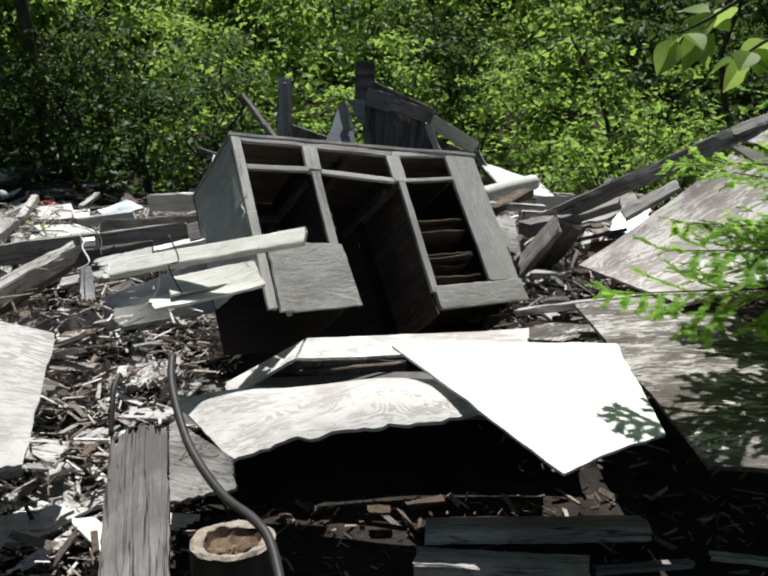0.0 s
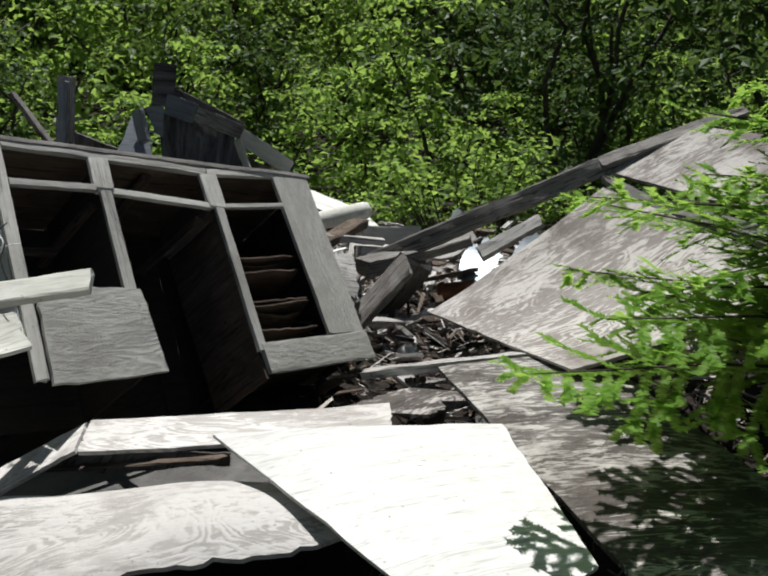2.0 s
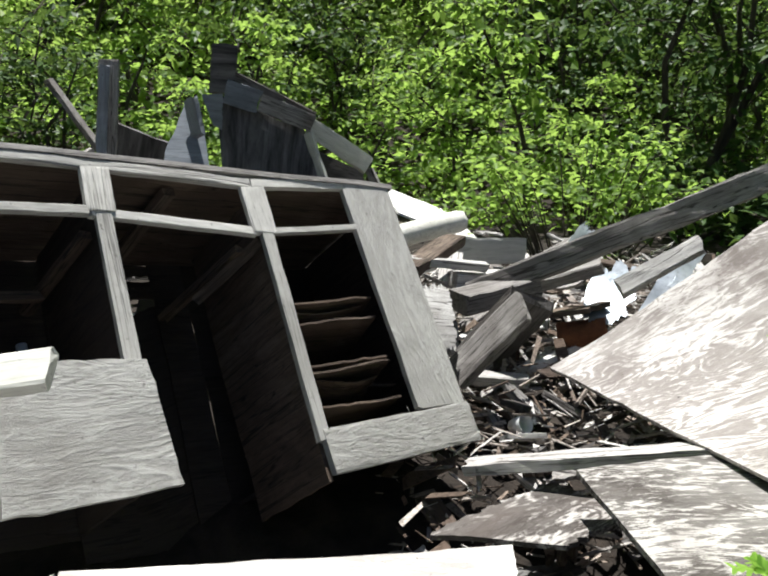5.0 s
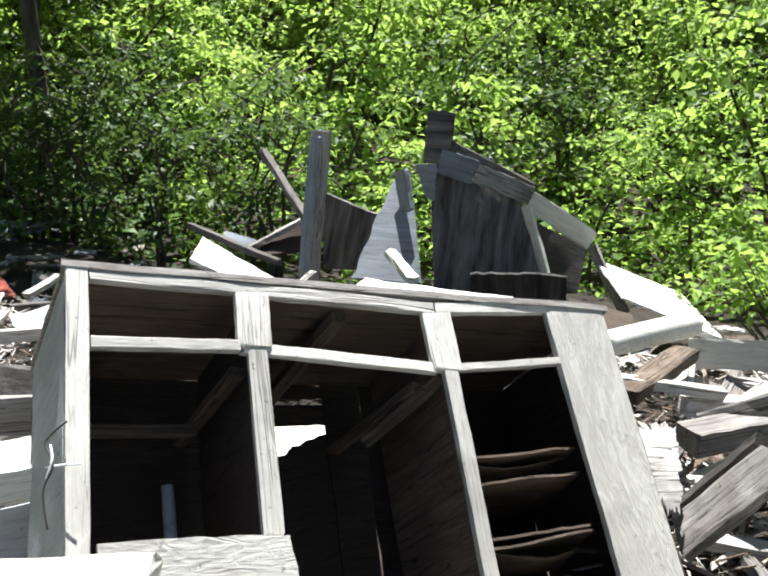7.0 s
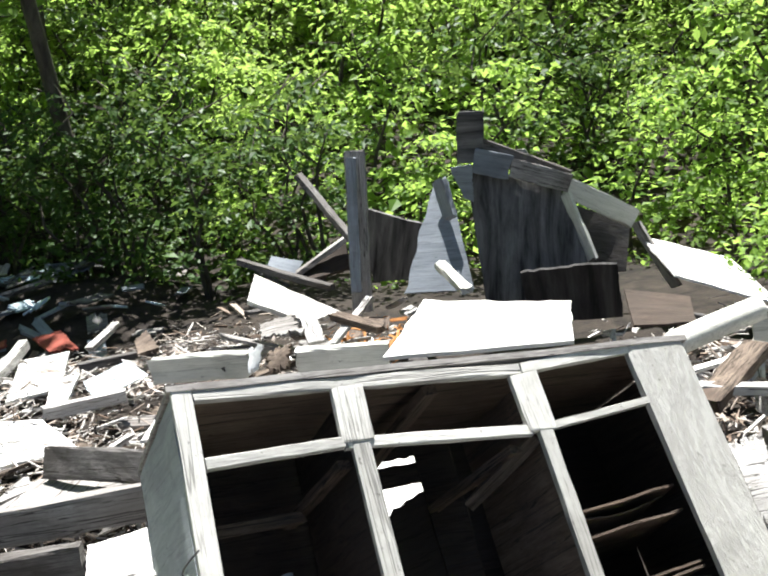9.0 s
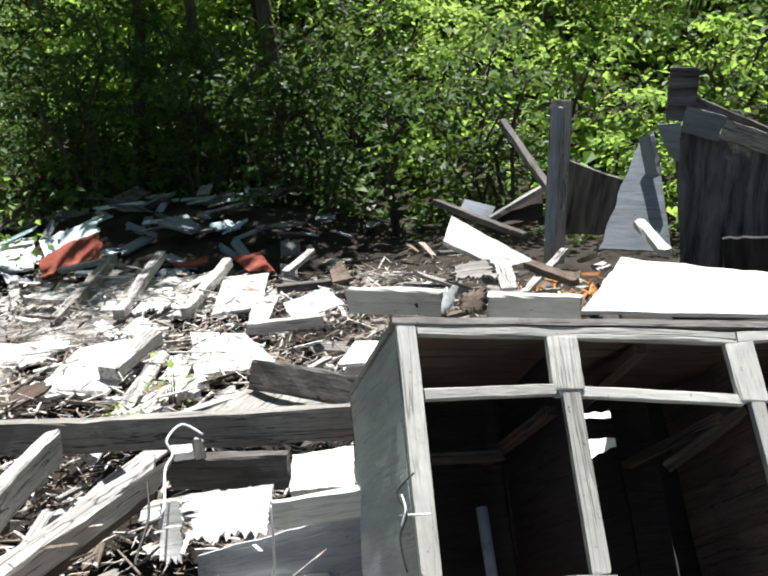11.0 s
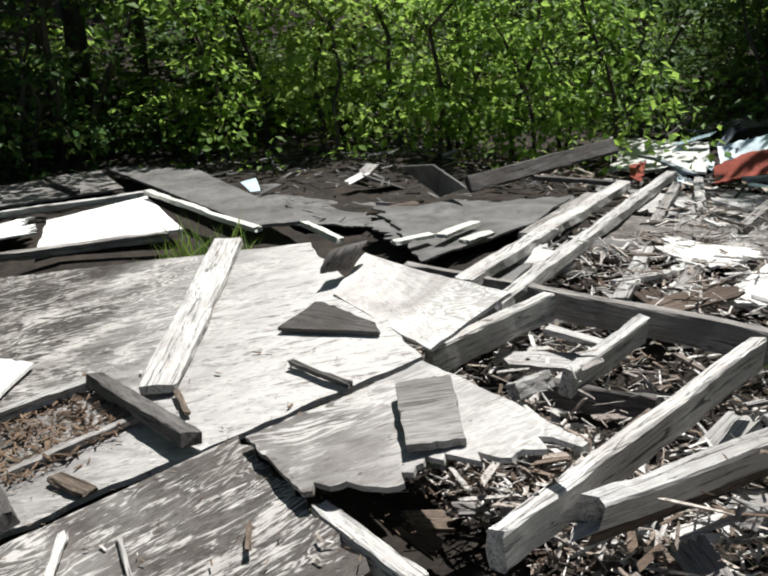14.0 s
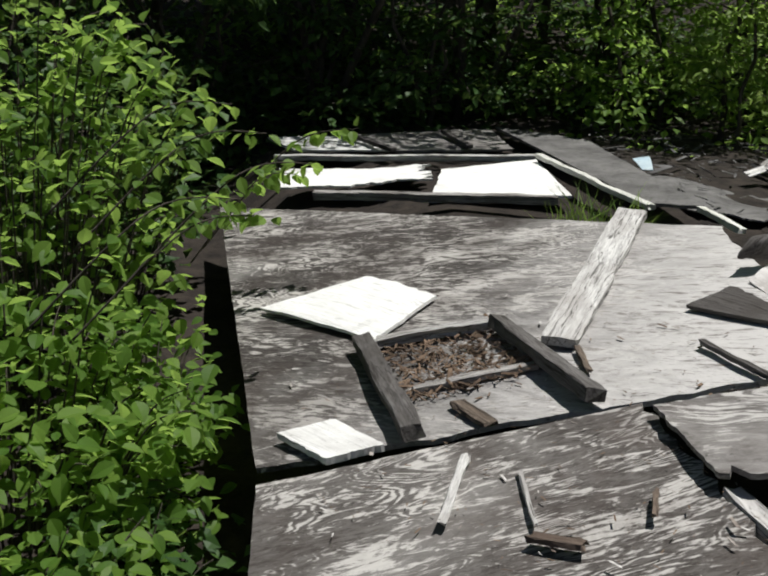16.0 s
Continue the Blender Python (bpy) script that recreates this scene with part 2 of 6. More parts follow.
MAT = {
    "ply": wood_mat("weathered_plywood", (0.46, 0.44, 0.415), (0.045, 0.038, 0.034), (0.085, 0.07, 0.063), 11.0, rings=True, stain_at=(0.46, 0.68), bleach=0.2, lift=-0.10),
    "plylight": wood_mat("bleached_plywood", (0.68, 0.66, 0.64), (0.40, 0.38, 0.36), (0.27, 0.24, 0.225), 12.0, rings=True, bleach=0.35, lift=0.10, stain_at=(0.50, 0.72)),
    "roofply": wood_mat("mottled_roof_plywood", (0.60, 0.575, 0.55), (0.26, 0.235, 0.22), (0.16, 0.135, 0.125), 12.0, rings=True, bleach=0.3, lift=0.02, stain_at=(0.48, 0.66)),
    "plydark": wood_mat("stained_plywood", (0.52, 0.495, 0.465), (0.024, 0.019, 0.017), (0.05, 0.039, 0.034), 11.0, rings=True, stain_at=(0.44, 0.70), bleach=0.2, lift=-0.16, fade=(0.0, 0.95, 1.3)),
    "torn": wood_mat("torn_plywood", (0.52, 0.50, 0.475), (0.045, 0.036, 0.032), (0.10, 0.082, 0.075), 11.0, rings=True, stain_at=(0.46, 0.68), bleach=0.3, lift=-0.12, fade=(-0.30, 0.50, 0.9)),
    "panel": wood_mat("worn_plywood_paint", (0.46, 0.455, 0.43), (0.36, 0.352, 0.33), (0.25, 0.24, 0.22), 11.0, rings=True, stain_at=(0.52, 0.74), bleach=0.2, lift=0.06, bumps=0.7, rough=0.75),
    "bluepale": wood_mat("pale_blue_paint", (0.40, 0.43, 0.46), (0.29, 0.315, 0.34), (0.20, 0.21, 0.225), 7.0, stain_at=(0.5, 0.75), bumps=0.15, cracks=0.2),
    "brown": wood_mat("brown_stained_board", (0.20, 0.15, 0.115), (0.09, 0.064, 0.048), (0.07, 0.052, 0.042), 12.0),
    "white": wood_mat("white_faced_board", (0.80, 0.80, 0.78), (0.62, 0.61, 0.59), (0.40, 0.385, 0.37), 9.0, stain_at=(0.52, 0.78), bumps=0.15, cracks=0.25),
    "bleached": wood_mat("bleached_timber", (0.68, 0.67, 0.65), (0.27, 0.26, 0.25), (0.32, 0.30, 0.285), 14.0),
    "grey": wood_mat("grey_timber", (0.40, 0.385, 0.365), (0.15, 0.14, 0.135), (0.16, 0.145, 0.135), 14.0),
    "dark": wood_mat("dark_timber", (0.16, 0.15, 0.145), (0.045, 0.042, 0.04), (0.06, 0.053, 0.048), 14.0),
    "rot": wood_mat("rotten_timber", (0.24, 0.19, 0.15), (0.05, 0.037, 0.03), (0.07, 0.05, 0.04), 16.0, bumps=0.9),
    "paint": wood_mat("worn_cabinet_paint", (0.52, 0.515, 0.485), (0.40, 0.39, 0.365), (0.28, 0.27, 0.25), 16.0, (1, 5, 5), (0.50, 0.72), 0.6, 0.7, cracks=0.45),
    "cream": wood_mat("cream_painted_timber", (0.66, 0.66, 0.61), (0.50, 0.50, 0.455), (0.36, 0.35, 0.29), 10.0, stain_at=(0.54, 0.76), bumps=0.2, cracks=0.25),
    "blue": wood_mat("blue_grey_paint", (0.23, 0.255, 0.285), (0.15, 0.17, 0.195), (0.11, 0.12, 0.135), 7.0, stain_at=(0.5, 0.75), bumps=0.15, cracks=0.25),
    # brown wood, darkened to carry the shade inside the cabinet
    "inner": wood_mat("shade_darkened_brown", (0.07, 0.052, 0.042), (0.028, 0.021, 0.017), (0.045, 0.036, 0.03), 12.0),
    "char": plain_mat("dark_wall_panel", (0.014, 0.013, 0.013), (0.17, 0.165, 0.165), 3.0, 0.8, 0.2, 25.0, (5, 0.6, 1)),
    # near black, with the shade on the leaning panel in its colour
    "shadepanel": plain_mat("shade_dark_wall_panel", (0.010, 0.009, 0.009), (0.06, 0.057, 0.056), 3.0, 0.85, 0.3, 25.0, (5, 0.6, 1)),
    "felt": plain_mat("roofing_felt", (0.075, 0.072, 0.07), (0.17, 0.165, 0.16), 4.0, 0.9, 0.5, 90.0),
    "red": plain_mat("red_roll_roofing", (0.20, 0.05, 0.035), (0.33, 0.085, 0.06), 5.0, 0.95, 0.8, 50.0),
    "tarp": plain_mat("pale_blue_sheet", (0.42, 0.55, 0.62), (0.62, 0.70, 0.74), 4.0, 0.5, 0.4, 12.0),
    "plastic": plain_mat("pale_plastic", (0.62, 0.64, 0.64), (0.76, 0.77, 0.77), 5.0, 0.35, 0.5, 20.0, spec=0.5),
    "foam": plain_mat("white_foam", (0.66, 0.65, 0.62), (0.80, 0.79, 0.77), 8.0, 0.95, 1.0, 35.0),
    "metal": plain_mat("torn_flashing", (0.32, 0.37, 0.42), (0.52, 0.56, 0.60), 6.0, 0.45, 0.3, 15.0, metal=0.6),
    "rust": plain_mat("rusty_iron", (0.13, 0.05, 0.025), (0.28, 0.11, 0.05), 12.0, 0.9, 0.5, 60.0),
    "rubber": plain_mat("black_rubber", (0.02, 0.02, 0.02), (0.045, 0.043, 0.04), 10.0, 0.55, 0.1, 40.0),
    "cutwood": plain_mat("sawn_log_end", (0.20, 0.165, 0.13), (0.40, 0.35, 0.29), 14.0, 0.9, 0.8, 60.0),
    "bark": plain_mat("bark", (0.035, 0.028, 0.022), (0.10, 0.085, 0.07), 9.0, 0.95, 1.0, 20.0, (1, 1, 0.25)),
    "soil": plain_mat("forest_soil", (0.009, 0.007, 0.006), (0.036, 0.028, 0.022), 7.0, 0.98, 1.0, 30.0),
    "litter": chip_mat("leaf_litter", [(0.0, (0.045, 0.032, 0.024)), (0.4, (0.14, 0.10, 0.075)), (0.75, (0.30, 0.245, 0.20)), (1.0, (0.50, 0.45, 0.40))]),
    "splinter": chip_mat("wood_splinters", [(0.0, (0.14, 0.11, 0.09)), (0.25, (0.30, 0.26, 0.23)), (0.55, (0.50, 0.47, 0.44)), (1.0, (0.72, 0.70, 0.67))]),
    "rotflake": chip_mat("rotten_flakes", [(0.0, (0.05, 0.036, 0.028)), (0.4, (0.17, 0.125, 0.096)), (0.75, (0.34, 0.28, 0.235)), (1.0, (0.55, 0.50, 0.45))]),
    "chips": plain_mat("brown_chips", (0.05, 0.033, 0.022), (0.21, 0.145, 0.10), 9.0, 0.95, 0.5, 40.0),
    "orange": plain_mat("orange_leaves", (0.26, 0.10, 0.03), (0.50, 0.24, 0.08), 9.0, 0.9, 0.3, 40.0),
    "leaf": leaf_mat("broad_leaves", (0.07, 0.15, 0.025), (0.20, 0.32, 0.06), 0.58),
    # leaf2 is lightened for sunlit crowns, leafdark darkened to carry shade
    "leaf2": leaf_mat("pale_leaves", (0.13, 0.23, 0.045), (0.34, 0.44, 0.12), 0.52),
    "leafdark": leaf_mat("shade_toned_leaves", (0.022, 0.058, 0.013), (0.065, 0.125, 0.03), 0.3, 0.22),
    "fir": leaf_mat("fir_needles", (0.11, 0.25, 0.03), (0.25, 0.44, 0.07), 0.62),
    "grass": leaf_mat("grass_blades", (0.06, 0.13, 0.02), (0.16, 0.24, 0.05), 0.35),
}


# ---- builders ----
def part(name, bm, mat, parent=None, label="", kind=""):
    me = bpy.data.meshes.new(name)
    bm.to_mesh(me)
    bm.free()
    if mat:
        me.materials.append(MAT[mat])
    ob = new(name, me)
    ob.parent = parent
    if label or kind:
        tagged(ob, label, kind=kind)
    return ob


def frame_of(a, b, roll=0.0):
    """A frame at a whose x axis runs to b; y lies level before the roll."""
    a, b = Vector(a), Vector(b)
    x = (b - a).normalized()
    ref = Vector((0, 0, 1)) if abs(x.z) < 0.95 else Vector((0, 1, 0))
    y = ref.cross(x).normalized()
    m = Matrix((x, y, x.cross(y))).transposed().to_4x4()
    return Matrix.Translation(a) @ m @ Matrix.Rotation(radians(roll), 4, "X"), (b - a).length


def timber_mesh(length, w, th, rnd, wear=0.006, split=0.05, bend=0.0):
    """A sawn timber along x: worn arrises, eaten edges, broken ends and a slight bend."""
    n = max(5, min(30, int(length / 0.045)))
    bm = bmesh.new()
    rings = []
    prof = [(-0.5, -0.42), (-0.42, -0.5), (0.42, -0.5), (0.5, -0.42), (0.5, 0.42), (0.42, 0.5), (0, 0.5), (-0.42, 0.5), (-0.5, 0.42)]
    sd = rnd.uniform(0, 100)
    for i in range(n + 1):
        u = i / n
        ring = []
        for k, (p, q) in enumerate(prof):
            x = u * length
            if i in (0, n):
                x += rnd.uniform(-1, 0.3) * split * (1 if i else -1)
            eat = max(0.0, noise.noise((u * length * 5 + sd, k * 0.7, sd)) - 0.12) * wear * 5
            f = 1 - min(0.5, eat / max(w, th))
            dy = wear * 0.7 * noise.noise((u * length * 3, sd, 1))
            dz = wear * 0.7 * noise.noise((u * length * 3, sd, 5)) + bend * math.sin(math.pi * u)
            ring.append(bm.verts.new((x, p * w * f + dy + rnd.uniform(-wear, wear) * 0.3, q * th * f + dz + rnd.uniform(-wear, wear) * 0.25)))
        rings.append(ring)
    m = len(prof)
    for a, b in zip(rings, rings[1:]):
        for k in range(m):
            bm.faces.new((a[k], a[(k + 1) % m], b[(k + 1) % m], b[k]))
    bm.faces.new(rings[0][::-1])
    bm.faces.new(rings[-1])
    bmesh.ops.recalc_face_normals(bm, faces=bm.faces)
    return bm


SEED = [0]


def rnd_next():
    SEED[0] += 1
    return random.Random(SEED[0] * 7919)


def plank(name, label, mat, a, b, w, th, roll=0.0, bend=0.0, split=0.016, group="", category="", wear=0.007):
    m, length = frame_of(a, b, roll)
    ob = part(name, timber_mesh(length, w, th, rnd_next(), wear, split, bend), mat)
    ob.matrix_world = m
    return tagged(ob, label, category or name.replace("_", " "), group)


def sheet(name, label, mat, a, b, c, d, th=0.012, bow=0.0, jag=0.0, edges="", wave=0.0, group="", category="", cells=14):
    """A thin board or skin between four corners a, b, c, d (in turn), bowed by bow, broken along the edges named in edges (ab, bc, cd, da)."""
    rnd = rnd_next()
    a, b, c, d = (Vector(p) for p in (a, b, c, d))
    mid = (a + b + c + d) / 4
    x = ((b - a) + (c - d)).normalized()
    z = x.cross((d - a) + (c - b)).normalized()
    if z.z < 0:
        z = -z
    m = Matrix((x, z.cross(x), z)).transposed().to_4x4()
    m = Matrix.Translation(mid) @ m
    inv = m.inverted()
    a, b, c, d = (inv @ p for p in (a, b, c, d))
    n = max(cells, 30) if jag > 0.07 else cells
    bm = bmesh.new()
    top, low = {}, {}
    sd = rnd.uniform(0, 100)

    def eaten(key, side):
        """How far each point of an edge is broken back, as a share of the sheet."""
        k = jag if key in edges else 0.007 / max(side.length, 0.05)
        out = []
        for i in range(n + 1):
            q = i / n
            f = 0.55 * noise.noise((q * 4, sd, side.x)) + 0.5 * noise.noise((q * 13, sd, side.y)) + 0.45 * noise.noise((q * 31, sd, side.x)) + 0.45
            out.append(min(0.45, k * (max(0.0, f) + rnd.uniform(0, 0.3))))
        return out

    ab, cd, da, bc = eaten("ab", d - a), eaten("cd", c - b), eaten("da", b - a), eaten("bc", c - d)
    for i in range(n + 1):
        for j in range(n + 1):
            u, v = i / n, j / n
            u, v = da[j] + u * (1 - da[j] - bc[j]), ab[i] + v * (1 - ab[i] - cd[i])
            p = (a * (1 - u) + b * u) * (1 - v) + (d * (1 - u) + c * u) * v
            p.z += bow * (1 - (2 * u - 1) ** 2) * (1 - (2 * v - 1) ** 2 * 0.6)
            p.z += wave * noise.noise((p.x * 3.5 + sd, p.y * 3.5, sd)) + 0.004 * noise.noise((p.x * 9, p.y * 9, sd))
            top[i, j] = bm.verts.new(p)
            low[i, j] = bm.verts.new(p - Vector((0, 0, th)))
    for i in range(n):
        for j in range(n):
            bm.faces.new((top[i, j], top[i + 1, j], top[i + 1, j + 1], top[i, j + 1]))
            bm.faces.new((low[i, j], low[i, j + 1], low[i + 1, j + 1], low[i + 1, j]))
    rim = [(i, 0) for i in range(n)] + [(n, j) for j in range(n)] + [(i, n) for i in range(n, 0, -1)] + [(0, j) for j in range(n, 0, -1)]
    for p, q in zip(rim, rim[1:] + rim[:1]):
        bm.faces.new((top[q], top[p], low[p], low[q]))
    bmesh.ops.recalc_face_normals(bm, faces=bm.faces)
    ob = part(name, bm, mat)
    ob.matrix_world = m
    return tagged(ob, label, category or name.replace("_", " "), group)


def tube_bm(points, radii, sides=8, bm=None):
    bm = bm or bmesh.new()
    rings = []
    for i, p in enumerate(points):
        p = Vector(p)
        t = (Vector(points[min(i + 1, len(points) - 1)]) - Vector(points[max(i - 1, 0)])).normalized()
        s = t.cross(Vector((0.3, 0.9, 0.31))).normalized()
        r = radii[i] if isinstance(radii, (list, tuple)) else radii
        rings.append([bm.verts.new(p + (s * math.cos(k * math.tau / sides) + t.cross(s) * math.sin(k * math.tau / sides)) * r) for k in range(sides)])
    for a, b in zip(rings, rings[1:]):
        for k in range(sides):
            bm.faces.new((a[k], a[(k + 1) % sides], b[(k + 1) % sides], b[k]))
    bm.faces.new(rings[0][::-1])
    bm.faces.new(rings[-1])
    for f in bm.faces:
        f.smooth = True
    return bm


def smooth_path(points, n=6):
    """Catmull-Rom points through those given."""
    ps = [Vector(p) for p in points]
    out = []
    for i in range(len(ps) - 1):
        p0, p1, p2, p3 = ps[max(i - 1, 0)], ps[i], ps[i + 1], ps[min(i + 2, len(ps) - 1)]
        for k in range(n):
            t = k / n
            out.append(0.5 * ((2 * p1) + (p2 - p0) * t + (2 * p0 - 5 * p1 + 4 * p2 - p3) * t * t + (3 * p1 - p0 - 3 * p2 + p3) * t ** 3))
    return out + [ps[-1]]


def cable(name, label, mat, points, r):
    ob = part(name, tube_bm(smooth_path(points), r, 7), mat)
    return tagged(ob, label, name.replace("_", " "))


# ---- ground ----
def lerp(a, b, t):
    t = max(0.0, min(1.0, t))
    t = t * t * (3 - 2 * t)
    return a + (b - a) * t


def ground_z(x, y):
    """Level soil before the ruin, filled up with rubble under it, a wooded hill behind."""
    base = lerp(0.12, 0.52, (y - 3.2) / 1.0)
    left = lerp(0.12, 0.46, (y - 1.9) / 0.5)
    base = lerp(base, max(left, base), (-x - 0.9) / 0.6)
    base += lerp(0, 0.09, (-x - 4.0) / 0.6) * lerp(0, 1, (y - 2.7) / 0.5) * lerp(1, 0, (y - 3.9) / 0.5)
    base += lerp(0, 0.10, (-x - 1.0) / 1.0) * lerp(0, 1, (y - 3.9) / 0.6)
    base -= lerp(0, 0.17, (y - 6.3) / 0.9) * lerp(0, 1, (-x - 1.8) / 1.0)
    base += 0.10 * lerp(0, 1, (-x - 1.2) / 0.5) * lerp(0, 1, (y - 4.3) / 0.3) * lerp(1, 0, (y - 6.3) / 0.5) * lerp(1, 0, (-x - 3.6) / 0.5)
    base += 0.36 * lerp(0, 1, (y - 7.3) / 1.5) * lerp(1, 0, (y - 9.0) / 0.8) * lerp(0, 1, (x + 6.2) / 1.2) * lerp(1, 0, (x + 3.2) / 1.2)
    hill = 0.30 * max(0.0, y - 9.5) + 0.22 * max(0.0, -x - 8.5) + 0.1 * max(0.0, x - 6.0)
    base += min(hill, 30.0)
    return base + 0.03 * noise.noise((x * 1.7, y * 1.7, 0)) + 0.012 * noise.noise((x * 7, y * 7, 4))


def spaced(lo, hi, fine_lo, fine_hi, fine, coarse):
    vals, v = [], lo
    while v < hi:
        vals.append(v)
        if fine_lo - fine < v < fine_hi:
            v += fine
        else:
            gap = min(abs(v - fine_lo), abs(v - fine_hi))
            v += max(fine, min(coarse, gap * 0.35 + fine, (fine_lo - v) if v < fine_lo else coarse))
    return vals + [hi]


def build_ground():
    xs, ys = spaced(-220, 220, -7, 4, 0.14, 40), spaced(-200, 260, -1, 10, 0.14, 40)
    verts = [(x, y, ground_z(x, y)) for y in ys for x in xs]
    w = len(xs)
    faces = [(j * w + i, j * w + i + 1, (j + 1) * w + i + 1, (j + 1) * w + i) for j in range(len(ys) - 1) for i in range(w - 1)]
    me = bpy.data.meshes.new("ground")
    me.from_pydata(verts, [], faces)
    me.polygons.foreach_set("use_smooth", [True] * len(faces))
    me.materials.append(MAT["soil"])
    tagged(new("ground", me), "brown forest soil with scattered wood litter", "ground", kind="structure")


build_ground()


# ---- built-in cabinet ----
def build_cabinet():
    o = Vector((-0.671, 3.776, 1.425))
    u = Vector((0.834, 0.534, -0.138)).normalized()
    n = Vector((0.505, -0.637, 0.583))
    n = (n - u * n.dot(u)).normalized()
    v = -(n.cross(u)).normalized()
    if v.z > 0:
        v = -v
    root = new("kitchen_cabinet")
    root.matrix_world = Matrix.Translation(o) @ Matrix((u, v, -n)).transposed().to_4x4()
    tagged(root, "grey painted kitchen base cabinet, doorless, tipped back on the rubble", "cabinet")

    def bar(name, p, q, w, th, mat="paint", z=0.0, label=""):
        """A frame member in the face's plane, from p to q (across, down)."""
        a, b = Vector((*p, z)), Vector((*q, z))
        x = (b - a).normalized()
        m = Matrix((x, Vector((0, 0, 1)).cross(x), Vector((0, 0, 1)))).transposed().to_4x4()
        ob = part(name, timber_mesh((b - a).length, w, th, rnd_next(), 0.0022, 0.006), mat, root, label)
        ob.matrix_local = Matrix.Translation(a) @ m
        return ob

    def slab(name, corners, mat, label="", th=0.008, jag=0.0, edges="", bow=0.0, wave=0.0):
        ob = sheet(name, "", mat, *corners, th=th, jag=jag, edges=edges, bow=bow, wave=wave, cells=10)
        for key in ("label", "category"):
            if key in ob:
                del ob[key]
        m = ob.matrix_world.copy()
        ob.parent = root
        ob.matrix_local = m
        if label:
            ob["label"] = label
        return ob

    T = 0.018
    bar("stile", (0.018, 0.0), (0.020, 0.76), 0.038, T)
    bar("stile", (0.339, 0.028), (0.337, 0.142), 0.066, T, z=-0.001)
    bar("stile", (0.341, 0.142), (0.341, 0.49), 0.038, T, z=0.001)
    bar("stile", (0.738, 0.04), (0.743, 0.170), 0.068, T, z=-0.001)
    bar("stile", (0.750, 0.165), (0.757, 0.70), 0.032, T, z=0.001)
    bar("stile", (1.103, 0.004), (1.135, 0.64), 0.160, T, "panel", 0.0015, "wide grained plywood stile")
    bar("top_rail", (0.037, 0.012), (0.738, 0.032), 0.026, T, z=0.0005)
    bar("top_rail", (0.738, 0.030), (1.03, 0.008), 0.026, T, z=0.0025)
    bar("drawer_rail", (0.037, 0.146), (0.31, 0.139), 0.022, T)
    bar("drawer_rail", (0.31, 0.141), (0.72, 0.166), 0.022, T, z=0.003)
    bar("drawer_rail", (0.765, 0.164), (1.028, 0.136), 0.017, T)
    bar("bottom_rail", (0.755, 0.725), (1.226, 0.688), 0.105, T, "panel", -0.001, "broad grained plywood bottom rail")
    slab("door_panel", ((0.040, 0.49, -0.012), (0.366, 0.488, -0.012), (0.389, 0.765, -0.012), (0.036, 0.786, -0.012)), "panel", "grey plywood panel with a splintered lower edge", 0.014, 0.03, "cd")
    dep = 0.46
    slab("side_panel", ((0, 0.004, 0.01), (0, 0.004, dep), (0, 0.54, dep), (0, 0.60, 0.01)), "bluepale", "blue grey side panel", 0.012)
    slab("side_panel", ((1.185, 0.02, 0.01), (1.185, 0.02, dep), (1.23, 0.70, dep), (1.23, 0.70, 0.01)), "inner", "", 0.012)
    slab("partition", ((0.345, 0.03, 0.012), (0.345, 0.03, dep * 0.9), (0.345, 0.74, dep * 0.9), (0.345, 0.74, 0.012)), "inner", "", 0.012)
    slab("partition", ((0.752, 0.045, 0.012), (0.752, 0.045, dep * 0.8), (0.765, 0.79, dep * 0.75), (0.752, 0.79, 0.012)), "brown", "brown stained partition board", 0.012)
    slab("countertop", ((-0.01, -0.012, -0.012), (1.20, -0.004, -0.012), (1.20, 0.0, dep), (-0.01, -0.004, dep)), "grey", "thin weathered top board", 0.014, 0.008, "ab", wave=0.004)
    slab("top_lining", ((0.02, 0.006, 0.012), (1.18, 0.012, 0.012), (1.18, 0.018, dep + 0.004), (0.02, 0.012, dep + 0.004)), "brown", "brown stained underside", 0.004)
    # back panels close the open middle bay, their dark colour replacing its shade
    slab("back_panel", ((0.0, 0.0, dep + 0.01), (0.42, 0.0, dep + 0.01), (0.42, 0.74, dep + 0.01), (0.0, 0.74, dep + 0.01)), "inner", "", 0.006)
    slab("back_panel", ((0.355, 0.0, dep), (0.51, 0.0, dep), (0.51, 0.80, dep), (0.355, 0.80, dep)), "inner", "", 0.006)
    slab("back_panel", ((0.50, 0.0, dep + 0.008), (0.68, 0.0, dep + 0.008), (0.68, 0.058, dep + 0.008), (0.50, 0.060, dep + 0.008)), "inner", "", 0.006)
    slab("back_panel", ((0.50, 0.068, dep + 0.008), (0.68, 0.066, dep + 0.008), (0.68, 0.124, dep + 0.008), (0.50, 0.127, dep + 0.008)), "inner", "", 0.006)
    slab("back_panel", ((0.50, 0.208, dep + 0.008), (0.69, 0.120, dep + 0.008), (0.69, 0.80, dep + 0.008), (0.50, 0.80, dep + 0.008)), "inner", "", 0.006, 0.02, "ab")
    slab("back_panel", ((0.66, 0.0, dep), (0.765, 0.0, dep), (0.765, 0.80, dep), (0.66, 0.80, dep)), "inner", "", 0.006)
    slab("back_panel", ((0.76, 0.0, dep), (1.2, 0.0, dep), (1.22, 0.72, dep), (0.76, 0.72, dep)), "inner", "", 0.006)
